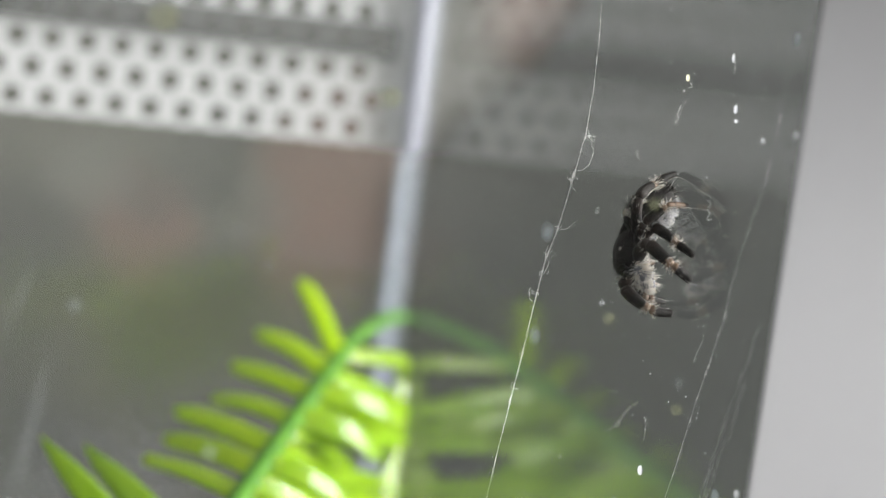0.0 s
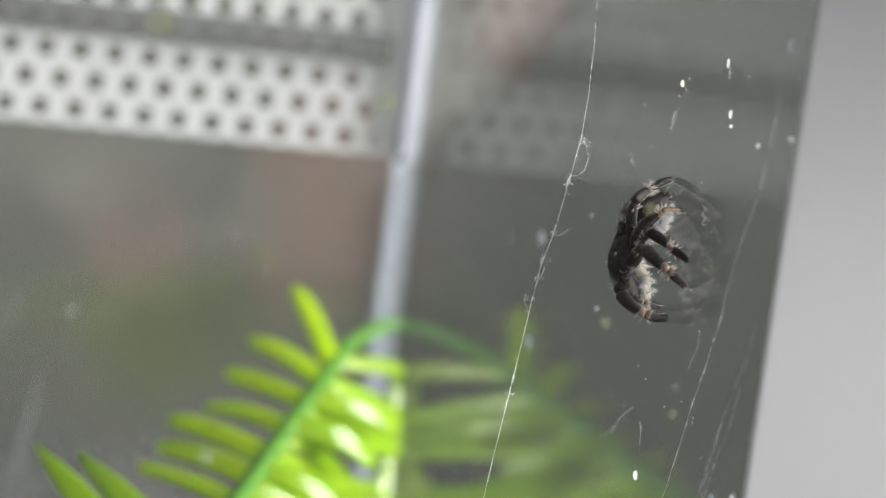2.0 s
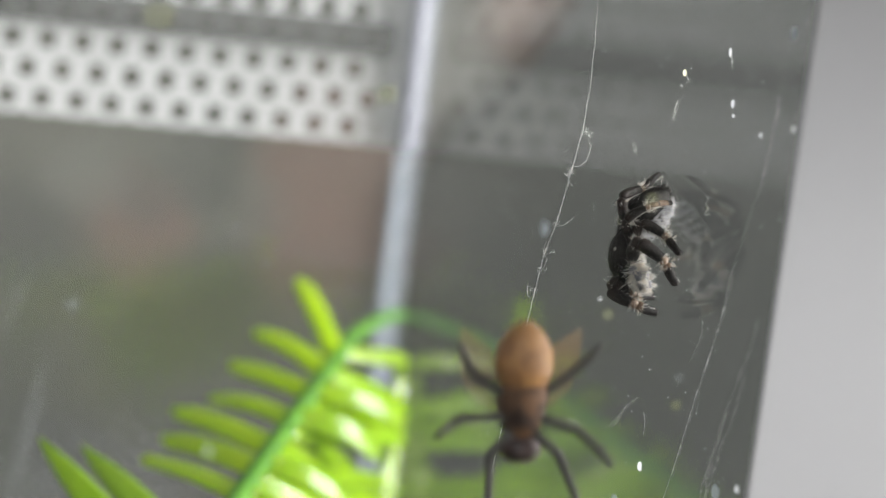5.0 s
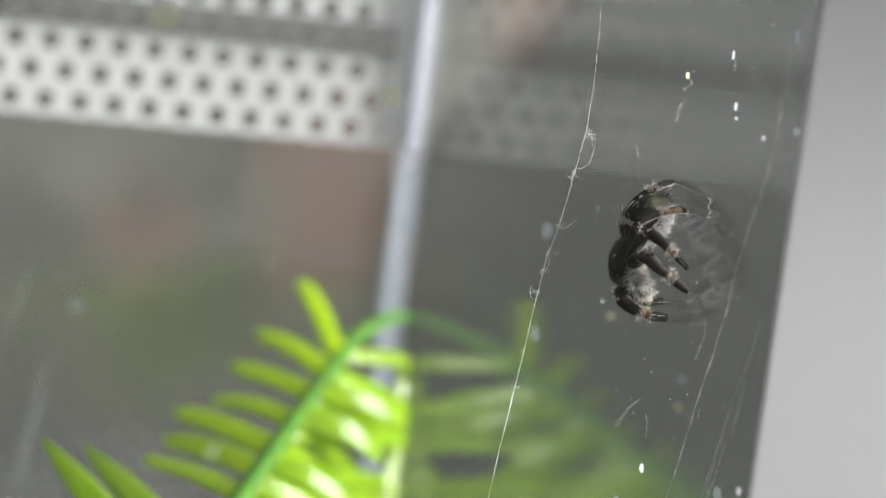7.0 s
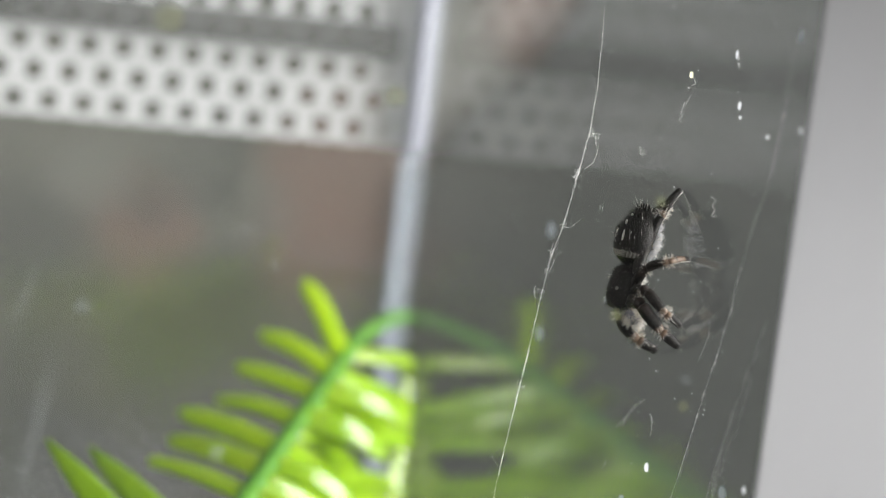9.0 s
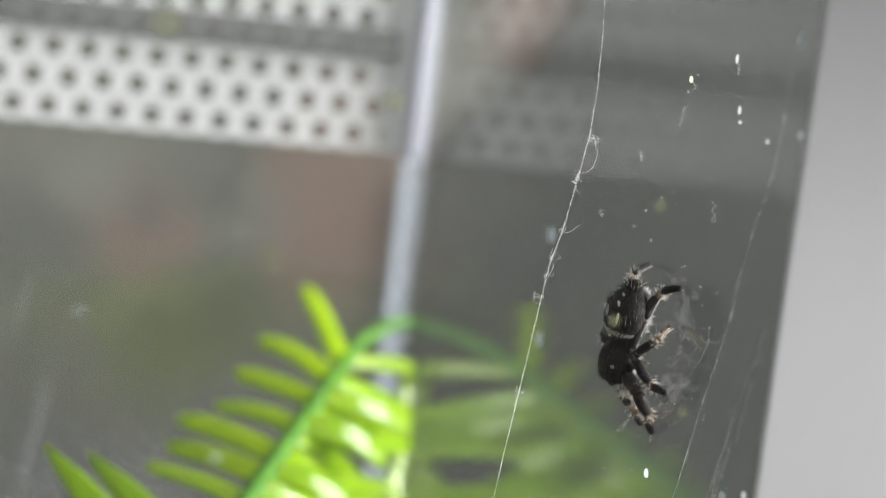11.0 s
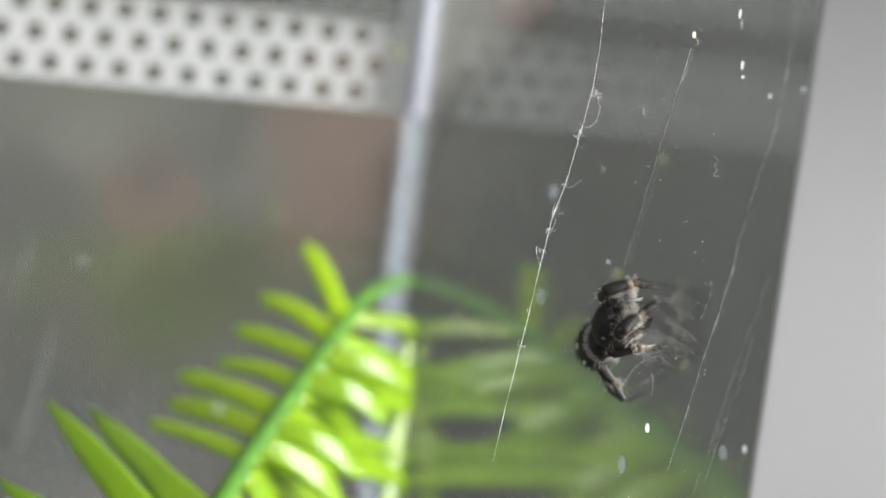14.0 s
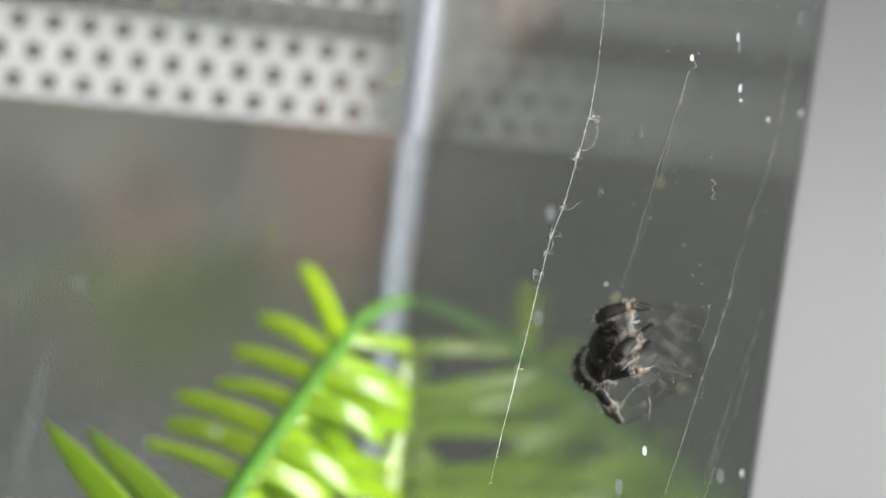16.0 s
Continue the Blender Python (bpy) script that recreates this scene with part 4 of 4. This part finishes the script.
            hair(bm, ((sx * 0.43 + 0.35 * math.cos(a)) * MM, (1.8 + 0.3 * math.sin(a)) * MM, rnd.uniform(-1.1, -0.3) * MM), (math.cos(a), math.sin(a), -0.9), rnd.uniform(0.3, 0.6) * MM, 0.014 * MM, rnd.choice((1, 1, 2, 2, 3)), rnd=rnd)
        part("jaw", bm, [M_RUST, M_CREAM, M_TAN, M_WHITE], s, "rust-brown jaw with cream hair")
    # palps, fluffy and white
    for sx in (-1, 1):
        bm = tube(bmesh.new(), [(0.0, 0.0, 0.0), (sx * 0.25 * MM, 0.8 * MM, 0.15 * MM), (sx * 0.2 * MM, 1.2 * MM, -0.3 * MM), (sx * 0.1 * MM, 1.1 * MM, -1.15 * MM)],
                  [0.3 * MM, 0.45 * MM, 0.5 * MM, 0.35 * MM], 10)
        bm.normal_update()
        for c, n in spread(bm, bm.faces, 700, rnd):
            hair(bm, c, n * 0.9 + Vector((rnd.uniform(-.5, .5), rnd.uniform(-.2, .8), rnd.uniform(-.7, .1))), rnd.uniform(0.4, 0.9) * MM, 0.019 * MM, rnd.choice((1, 1, 1, 3, 1, 1)), rnd=rnd)
        p = part("palp", bm, [M_GREY, M_WHITE, M_TAN, M_CREAM], s, "palp covered with fluffy white hair")
        p.location = (sx * 0.85 * MM, 1.35 * MM, -0.7 * MM)
    # abdomen, with the pale belly, front band and spots
    bm = bmesh.new()
    prof = [(0.0, 0.25), (-0.15, 0.85), (-0.5, 1.4), (-1.05, 1.8), (-1.7, 2.05), (-2.5, 2.1), (-3.2, 1.95), (-3.9, 1.6), (-4.5, 1.1), (-4.9, 0.65), (-5.1, 0.25)]
    prof = [(y * MM, r * MM) for y, r in prof]
    lathe(bm, prof, 0.86, 28, 0, lambda y: 0.1 * MM + 0.06 * y)
    bm.normal_update()
    for f in bm.faces:
        c, n = f.calc_center_median(), f.normal
        if -1.05 * MM < c.y < -0.35 * MM:
            f.material_index = 4
    belly = [f for f in bm.faces if f.normal.z < -0.78]
    band = [f for f in bm.faces if f.material_index == 4]
    for faces, count, tones in ((belly, 1500, (1, 1, 1, 2, 4)), (band, 1300, (2, 2, 2, 2, 4)), (list(bm.faces), 1900, (3, 3, 3, 3, 3, 3, 3, 3, 3, 4))):
        for c, n in spread(bm, faces, count, rnd):
            if faces is not belly and faces is not band and (n.z < -0.4 or -1.05 * MM < c.y < -0.35 * MM):
                continue
            d = n * 0.7 + Vector((rnd.uniform(-.4, .4), rnd.uniform(-1.1, -.2), rnd.uniform(-.3, .3)))
            hair(bm, c, d, rnd.uniform(0.25, 0.55) * (0.6 if faces is band else 1.0) * MM, 0.014 * MM, rnd.choice(tones), rnd=rnd)
    for c, n in spread(bm, belly, 420, rnd):     # loose pale fluff that stands off the belly
        hair(bm, c, n + Vector((rnd.uniform(-.8, .8), rnd.uniform(-.6, .2), 0)), rnd.uniform(0.45, 0.85) * MM, 0.014 * MM, rnd.choice((1, 2)), rnd=rnd)
    flank = [f for f in bm.faces if -0.6 < f.normal.z < 0.35 and -2.6 * MM < f.calc_center_median().y < -1.0 * MM]
    for c, n in spread(bm, flank, 110, rnd):     # white wisps behind the band
        hair(bm, c, n + Vector((rnd.uniform(-.5, .5), rnd.uniform(-.7, .1), rnd.uniform(-.4, .2))), rnd.uniform(0.5, 0.95) * MM, 0.014 * MM, 2, rnd=rnd)
    for _ in range(80):     # long tail tufts
        a = rnd.uniform(0, 2 * math.pi)
        hair(bm, (0.5 * math.cos(a) * MM, rnd.uniform(-4.9, -4.3) * MM, (-0.18 + 0.4 * math.sin(a)) * MM), (math.cos(a), -1.2, math.sin(a)), rnd.uniform(0.7, 1.4) * MM, 0.013 * MM, rnd.choice((2, 3, 4, 3)), rnd=rnd)
    for c, n in spread(bm, [f for f in bm.faces if f.normal.z > -0.3], 160, rnd):      # sparse long hairs that stand off
        hair(bm, c, n + Vector((rnd.uniform(-.3, .3), rnd.uniform(-.9, -.2), 0.1)), rnd.uniform(0.6, 1.1) * MM, 0.009 * MM, rnd.choice((2, 3, 4)), rnd=rnd)
    ab = part("abdomen", bm, [M_BLACK, M_PALE, M_WHITE, M_DARKHAIR, M_HAIR, M_BROWN], s, "black velvety abdomen with white band and spots")

    def dorsal(x, y):
        r = np.interp(-y, [-p[0] / MM for p in prof], [p[1] / MM for p in prof])
        return 0.1 + 0.06 * y + 0.86 * math.sqrt(max(0.0, r * r - x * x))
    for x, y, rx, ry in ((0, -2.4, 0.34, 0.5), (0.95, -3.45, 0.36, 0.27), (-0.95, -3.45, 0.36, 0.27), (1.45, -2.3, 0.26, 0.5), (-1.45, -2.3, 0.26, 0.5), (0.65, -4.2, 0.24, 0.15), (-0.65, -4.2, 0.24, 0.15)):
        part("spot", ball(bmesh.new(), (x * MM, y * MM, (dorsal(x, y) - 0.04) * MM), MM, 0, (rx, ry, 0.1), 12), M_WHITE, ab, "white scale spot")
    for sx in (-0.2, 0.2):
        part("spinneret", tube(bmesh.new(), [(sx * MM, -4.85 * MM, -0.3 * MM), (sx * 1.4 * MM, -5.35 * MM, -0.4 * MM)], [0.16 * MM, 0.09 * MM], 8), M_BROWN, ab)
    legs = {}
    for side in ("R", "L"):
        for k in (1, 2, 3, 4):
            a, b, c = LEG_LEN[k]
            fat = (1.22, 1.0, 0.82, 0.95)[k - 1]
            foot_bands = ([(0, 0.14, 2), (0.14, 1.0, 0)], [(0, 0.18, 2), (0.18, 1.0, 0)], [(0, 0.3, 2), (0.3, 0.4, 1), (0.4, 0.78, 2), (0.78, 1.0, 0)], [(0, 0.2, 1), (0.2, 1.0, 0)])[k - 1]
            legs[side, k] = (
                leg_segment("leg_femur", a * MM, 0.44 * MM * fat, 0.46 * MM * fat, [(0, 0.62, 0), (0.62, 1.0, 1)], (0.8, 0.95, 26), s, rnd, 300, 60),
                leg_segment("leg_tibia", b * MM, 0.44 * MM * fat, 0.33 * MM * fat, [(0, 0.35, 1), (0.35, 0.8, 0), (0.8, 1.0, 2)], (0.78, 0.98, 70), s, rnd, 330, 80),
                leg_segment("leg_foot", c * MM, 0.33 * MM * fat, 0.27 * MM * fat, foot_bands, (0.0, 0.2, 34), s, rnd, 200, 40 if k > 2 else 8))
    return s, ab, legs


SPIDER, ABDOMEN, LEGS = jumping_spider()

# postures: body y, z, height over the panel, heading, pitch, roll, droop of the abdomen; then R1..R4, L1..L4: the foot (y, z) on the panel,
# the knee (x, y, z) and the ankle (x, y, z), in mm
POSES = {}
POSES["rest"] = ((-106.44, 0.75, 3.51, 31.08, 4.08, 22.77, 38.0, 0.0), [
    (-108.98, -3.70, -4.46, -107.88, -2.05, -2.23, -109.09, -3.49),
    (-106.67, -3.20, -3.98, -106.04, -2.23, -1.96, -107.57, -2.82),
    (-103.00, -0.50, -4.39, -104.13, -0.51, -2.05, -103.71, -0.20),
    (-101.49, 4.01, -3.14, -101.72, 0.82, -2.41, -101.91, 3.51),
    (-112.36, -0.34, -3.64, -110.47, 2.27, -1.87, -112.29, 0.87),
    (-112.00, 1.78, -2.86, -108.64, 3.46, -1.11, -110.28, 2.43),
    (-109.06, 5.53, -3.75, -108.94, 3.71, -2.17, -109.43, 5.44),
    (-104.80, 7.65, -4.06, -107.42, 5.63, -2.14, -105.69, 6.73)])
POSES["rest2"] = ((-108.06, 0.13, 4.37, 34.50, 5.95, 27.96, 38.0, 0.0), [
    (-107.82, -4.58, -4.27, -106.19, -3.38, -2.23, -107.99, -4.40),
    (-106.12, -3.45, -3.60, -105.33, -2.08, -2.10, -106.73, -3.68),
    (-103.00, -0.50, -4.05, -104.85, -0.62, -2.13, -103.48, -0.23),
    (-101.50, 4.00, -3.10, -103.41, 0.73, -2.13, -101.71, 2.73),
    (-111.74, -1.43, -4.33, -112.32, 1.30, -1.91, -111.89, -0.26),
    (-111.07, 0.35, -3.71, -110.00, 2.94, -1.74, -111.12, 1.66),
    (-108.68, 4.86, -4.37, -108.95, 3.61, -2.17, -108.71, 4.54),
    (-104.57, 6.69, -4.22, -106.27, 4.21, -2.27, -105.23, 5.92)])
POSES["turned"] = ((-105.72, -2.72, 3.74, 8.30, 7.69, 14.83, 1.41, 0.0), [
    (-104.87, -8.20, -3.08, -102.79, -6.01, -2.03, -105.17, -7.28),
    (-103.00, -5.50, -4.30, -102.63, -4.26, -2.08, -103.63, -5.17),
    (-102.50, -1.00, -4.16, -102.51, -2.10, -2.11, -103.12, -1.02),
    (-103.57, 4.89, -2.88, -102.43, 0.71, -1.69, -103.02, 3.18),
    (-110.25, -6.62, -3.85, -110.07, -3.26, -1.85, -110.41, -5.36),
    (-110.04, -4.91, -3.38, -109.60, -2.13, -1.76, -110.73, -3.82),
    (-109.84, 0.84, -3.20, -108.57, -0.33, -2.06, -110.49, 0.59),
    (-105.41, 6.17, -2.80, -106.37, 1.78, -1.55, -105.86, 4.28)])
POSES["crept"] = ((-104.58, -9.54, 3.33, -14.00, -0.81, -3.35, 1.21, 0.0), [
    (-103.42, -14.59, -1.64, -102.04, -12.52, -1.38, -104.76, -13.49),
    (-101.00, -11.20, -2.52, -100.81, -10.38, -1.48, -101.92, -12.49),
    (-99.00, -7.00, -3.65, -101.15, -8.00, -2.10, -99.65, -6.97),
    (-100.18, -1.05, -2.36, -102.08, -5.17, -1.81, -100.99, -2.59),
    (-106.34, -14.56, -2.98, -108.41, -11.01, -1.24, -107.50, -13.15),
    (-111.01, -11.61, -2.61, -108.12, -9.21, -1.21, -109.33, -11.03),
    (-108.43, -5.39, -2.75, -108.03, -8.30, -1.62, -109.25, -6.57),
    (-109.19, -1.48, -2.12, -106.86, -5.62, -0.92, -107.86, -3.30)])
POSES["about"] = ((-102.25, -10.37, 3.30, 140.08, 5.86, 2.91, -4.0, -26.0), [
    (-104.01, -7.70, -3.81, -106.53, -10.03, -1.78, -104.93, -8.71),
    (-103.83, -9.14, -3.56, -105.91, -11.35, -1.70, -104.36, -10.41),
    (-105.19, -11.14, -3.88, -105.12, -12.22, -1.94, -106.19, -11.30),
    (-98.82, -17.66, -3.38, -100.08, -14.06, -1.40, -99.99, -16.02),
    (-102.47, -6.35, -4.88, -103.44, -7.24, -2.17, -103.02, -6.29),
    (-96.98, -8.98, -3.50, -99.65, -7.47, -1.88, -98.08, -8.76),
    (-96.58, -12.47, -3.38, -98.76, -10.38, -1.78, -97.60, -11.74),
    (-98.22, -17.54, -2.38, -99.66, -13.59, -2.13, -98.89, -16.34)])
SCHEDULE = [(0.0, "rest"), (4.4, "rest"), (5.6, "rest2"), (8.02, "rest2"), (8.36, "turned"), (9.4, "turned"), (11.45, "crept"), (12.03, "crept"), (12.36, "about"), (16.0, "about")]


def ease(u):
    u = min(1.0, max(0.0, u))
    return u * u * (3 - 2 * u)


def body_matrix(body):
    y, z, h, beta, pitch, roll = body[:6]
    b = radians(beta)
    f, up = Vector((0, -math.sin(b), -math.cos(b))), Vector((-1, 0, 0))
    m = Matrix((f.cross(up), f, up)).transposed().to_4x4() @ pose(0, 0, 0, pitch, 0, 0) @ pose(0, 0, 0, 0, roll, 0)
    m.translation = (-h * MM, y * MM, z * MM)
    return m


def spider_state(t):
    """Body numbers, and knee, ankle and foot of each leg in the body's space, at t seconds."""
    for (t0, a), (t1, b) in zip(SCHEDULE, SCHEDULE[1:]):
        if t <= t1:
            break
    u = (t - t0) / (t1 - t0)
    e = ease(u)
    (ba, la), (bb, lb) = POSES[a], POSES[b]
    body = [p + (q - p) * e for p, q in zip(ba, bb)]
    ia, ib, inv = body_matrix(ba).inverted(), body_matrix(bb).inverted(), body_matrix(body).inverted()
    legs = []
    for i, (p, q) in enumerate(zip(la, lb)):
        w = ease((u - 0.25 * ((i * 3) % 4) / 3) / 0.75)
        lift = 1.2 * math.sin(math.pi * w) if a != b else 0.0
        foot = inv @ (Vector((-0.1 - lift, p[0] + (q[0] - p[0]) * w, p[1] + (q[1] - p[1]) * w)) * MM)
        knee, ankle = [(ia @ (Vector(p[k:k + 3]) * MM)).lerp(ib @ (Vector(q[k:k + 3]) * MM), e) for k in (2, 5)]
        legs.append((knee, ankle, foot))
    return body, legs


def aim(a, b, up):
    """A pose at a with +y towards b and +z near up."""
    d = (b - a).normalized()
    x = d.cross(up).normalized()
    m = Matrix((x, d, x.cross(d))).transposed().to_4x4()
    m.translation = a
    return m


def leg_joints(hip, knee, ankle, foot, lens):
    """Pulls the joints to the limb's fixed lengths between hip and foot."""
    l1, l2, l3 = [v * MM for v in lens]
    for _ in range(14):
        ankle = foot + (ankle - foot).normalized() * l3
        knee = ankle + (knee - ankle).normalized() * l2
        knee = hip + (knee - hip).normalized() * l1
        ankle = knee + (ankle - knee).normalized() * l2
    return knee, ankle, ankle + (foot - ankle).normalized() * l3


def move_spider():
    times = [0.0, 2.0, 4.4] + [4.4 + 0.15 * k for k in range(1, 9)] + [6.5, 8.02] + [8.02 + 0.0425 * k for k in range(1, 9)] + [8.9, 9.4] + \
            [9.4 + 0.125 * k for k in range(1, 17)] + [11.55, 12.03] + [12.03 + 0.04125 * k for k in range(1, 9)] + [12.7, 16.0]
    rows, droop, parts_rows = [], [], {}
    for t in times:
        body, legs = spider_state(t)
        rows.append((t, body_matrix(body)))
        droop.append((t, pose(0, -1.95 * MM, 0.3 * MM, body[6], 0, body[7])))
        for i, (side, k) in enumerate([(s, k) for s in "RL" for k in (1, 2, 3, 4)]):
            hx, hy, hz = HIPS[k]
            hip = Vector(((hx if side == "R" else -hx), hy, hz)) * MM
            knee, ankle, foot = leg_joints(hip, *legs[i], LEG_LEN[k])
            # the bend of the limb tells its upper side
            up = (knee - 0.5 * (hip + foot)).normalized() + Vector((0, 0, 0.4))
            for seg, (a, b) in enumerate(((hip, knee), (knee, ankle), (ankle, foot))):
                parts_rows.setdefault((side, k, seg), []).append((t, aim(a, b, up)))
    walk(SPIDER, rows)
    walk(ABDOMEN, droop)
    for (side, k, seg), r in parts_rows.items():
        walk(LEGS[side, k][seg], r)


# ---- the fly that runs down the front pane ----
def fly():
    rnd = random.Random(3)
    f = thing("fly", "amber-brown fly with spread legs on the front pane", "fly")
    bm = bmesh.new()
    lathe(bm, [(1.9 * MM, 0.55 * MM), (1.5 * MM, 0.95 * MM), (0.8 * MM, 1.3 * MM), (0.0, 1.5 * MM), (-0.9 * MM, 1.6 * MM), (-1.6 * MM, 1.5 * MM), (-2.0 * MM, 1.2 * MM)], 0.9, 18)
    bm.normal_update()
    base = [(q.calc_center_median(), q.normal.copy()) for q in bm.faces]
    for _ in range(420):
        c, n = rnd.choice(base)
        hair(bm, c, n + Vector((0, -0.6, 0)), rnd.uniform(0.3, 0.7) * MM, 0.02 * MM, 1, rnd=rnd)
    part("thorax", bm, [M_FLY, M_DARKHAIR], f)
    bm = bmesh.new()
    lathe(bm, [(0.0, 0.9 * MM), (-0.4 * MM, 1.5 * MM), (-1.4 * MM, 1.85 * MM), (-2.6 * MM, 1.75 * MM), (-3.6 * MM, 1.2 * MM), (-4.3 * MM, 0.4 * MM)], 0.85, 18)
    ab = part("abdomen", bm, M_AMBER, f, "amber banded abdomen")
    ab.location = (0, -1.2 * MM, 0)
    bm = ball(bmesh.new(), (0, 2.4 * MM, -0.1 * MM), 1.25 * MM, 0, (1.1, 0.8, 0.95), 16)
    hd = part("head", bm, M_FLYEYE, f, "dark brown head")
    for sx in (-1, 1):
        part("eye", ball(bmesh.new(), (sx * 0.85 * MM, 2.35 * MM, 0.05 * MM), 0.72 * MM, 0, (0.8, 0.95, 1.1), 14), M_FLYEYE, hd, "dark red eye")
        bm = bmesh.new()
        rows = []
        for i in range(9):
            t = i / 8
            w = 1.5 * math.sin(math.pi * (0.08 + 0.9 * t) ** 0.8)
            c = Vector((sx * (0.9 + 2.9 * t), 0.3 - 5.2 * t, 1.2 - 0.2 * t))
            rows.append([bm.verts.new((c + Vector((s * w * 0.9, s * w * 0.35 * sx, 0))) * MM) for s in (-1, 0, 1)])
        for a, b in zip(rows, rows[1:]):
            for k in (0, 1):
                bm.faces.new((a[k], a[k + 1], b[k + 1], b[k]))
        part("wing", bm, M_WING, f, "clear amber wing")
        for y, fx, fy in ((1.2, 3.0 + 0.9 * sx, 6.6), (0.3, 5.6, 3.2 * (1 if sx > 0 else 0.4)), (-0.8, 4.4, -4.4)):
            bm = tube(bmesh.new(), [(sx * 0.7 * MM, y * MM, -0.6 * MM), (sx * (0.6 + 0.55 * fx) * MM, (y + 0.35 * (fy - y)) * MM, 0.35 * MM),
                                    (sx * (0.2 + 0.85 * fx) * MM, (y + 0.75 * (fy - y)) * MM, -0.9 * MM), (sx * fx * MM, fy * MM, -1.45 * MM)],
                      [0.3 * MM, 0.32 * MM, 0.27 * MM, 0.16 * MM], 8)
            part("leg", bm, M_FLYLEG, f)
    return f


FLY = fly()
FLY.scale = (1.22, 1.22, 1.22)


def move_fly():
    """It waits above, runs down the inner face of the front pane and stops below."""
    path = [(0.0, -17.0, 40.0, 8), (3.6, -17.0, 40.0, 8), (3.85, -18.2, 34.0, 14), (4.0, -19.4, 25.2, 16), (4.1, -22.0, 20.6, 8), (4.2, -22.6, 16.8, -6),
            (4.4, -22.2, 10.5, -10), (4.7, -19.5, 1.0, -8), (5.0, -18.5, -9.0, -4), (5.4, -18.0, -22.0, 0), (5.8, -18.0, -33.0, 0), (6.3, -18.0, -38.0, 0), (16.0, -18.0, -38.0, 0)]
    rows = []
    for t, x, z, turn in path:
        a = radians(turn)
        f, up = Vector((-math.sin(a), 0, -math.cos(a))), Vector((0, 1, 0))
        r = f.cross(up)
        m = Matrix((r, f, up)).transposed().to_4x4()
        m.translation = (x * MM, BD - 0.0004 + 2.3 * MM, (z + 0.8) * MM)
        rows.append((t, m))
    walk(FLY, rows)


# ---- the dragline that the spider draws down ----
DRAG_TOP, DRAG_LOW = Vector((-0.00010, -0.10369, 0.01469)), Vector((-0.00025, -0.09404, -0.00628))


def dragline():
    a = DRAG_TOP
    d = tube(bmesh.new(), [p - a for p in wob(a, DRAG_LOW, 14, 0.00004, random.Random(9))], 0.000014, 5)
    ob = part("dragline", d, M_SILK)
    ob.location = a
    return tagged(ob, "fine white silk dragline drawn by the spider", "silk thread", "silk threads in the box")


DRAG = dragline()


def move_dragline():
    """Slack in the air at first, then swung down with the spider's turn."""
    slack = (DRAG_LOW - DRAG_TOP).rotation_difference(Vector((0.0333, -0.2063, 0.0183)) - Vector((0.1036, 0.0, 0.0)))
    rows = []
    for t, u in ((0.0, 0.0), (12.2, 0.0), (12.27, 0.35), (12.32, 0.75), (12.37, 1.0), (16.0, 1.0)):
        m = slack.slerp(Euler((0, 0, 0)).to_quaternion(), u).to_matrix().to_4x4()
        m.translation = DRAG_TOP
        rows.append((t, m))
    walk(DRAG, rows)


def motions():
    move_spider()
    move_fly()
    move_dragline()


motions()
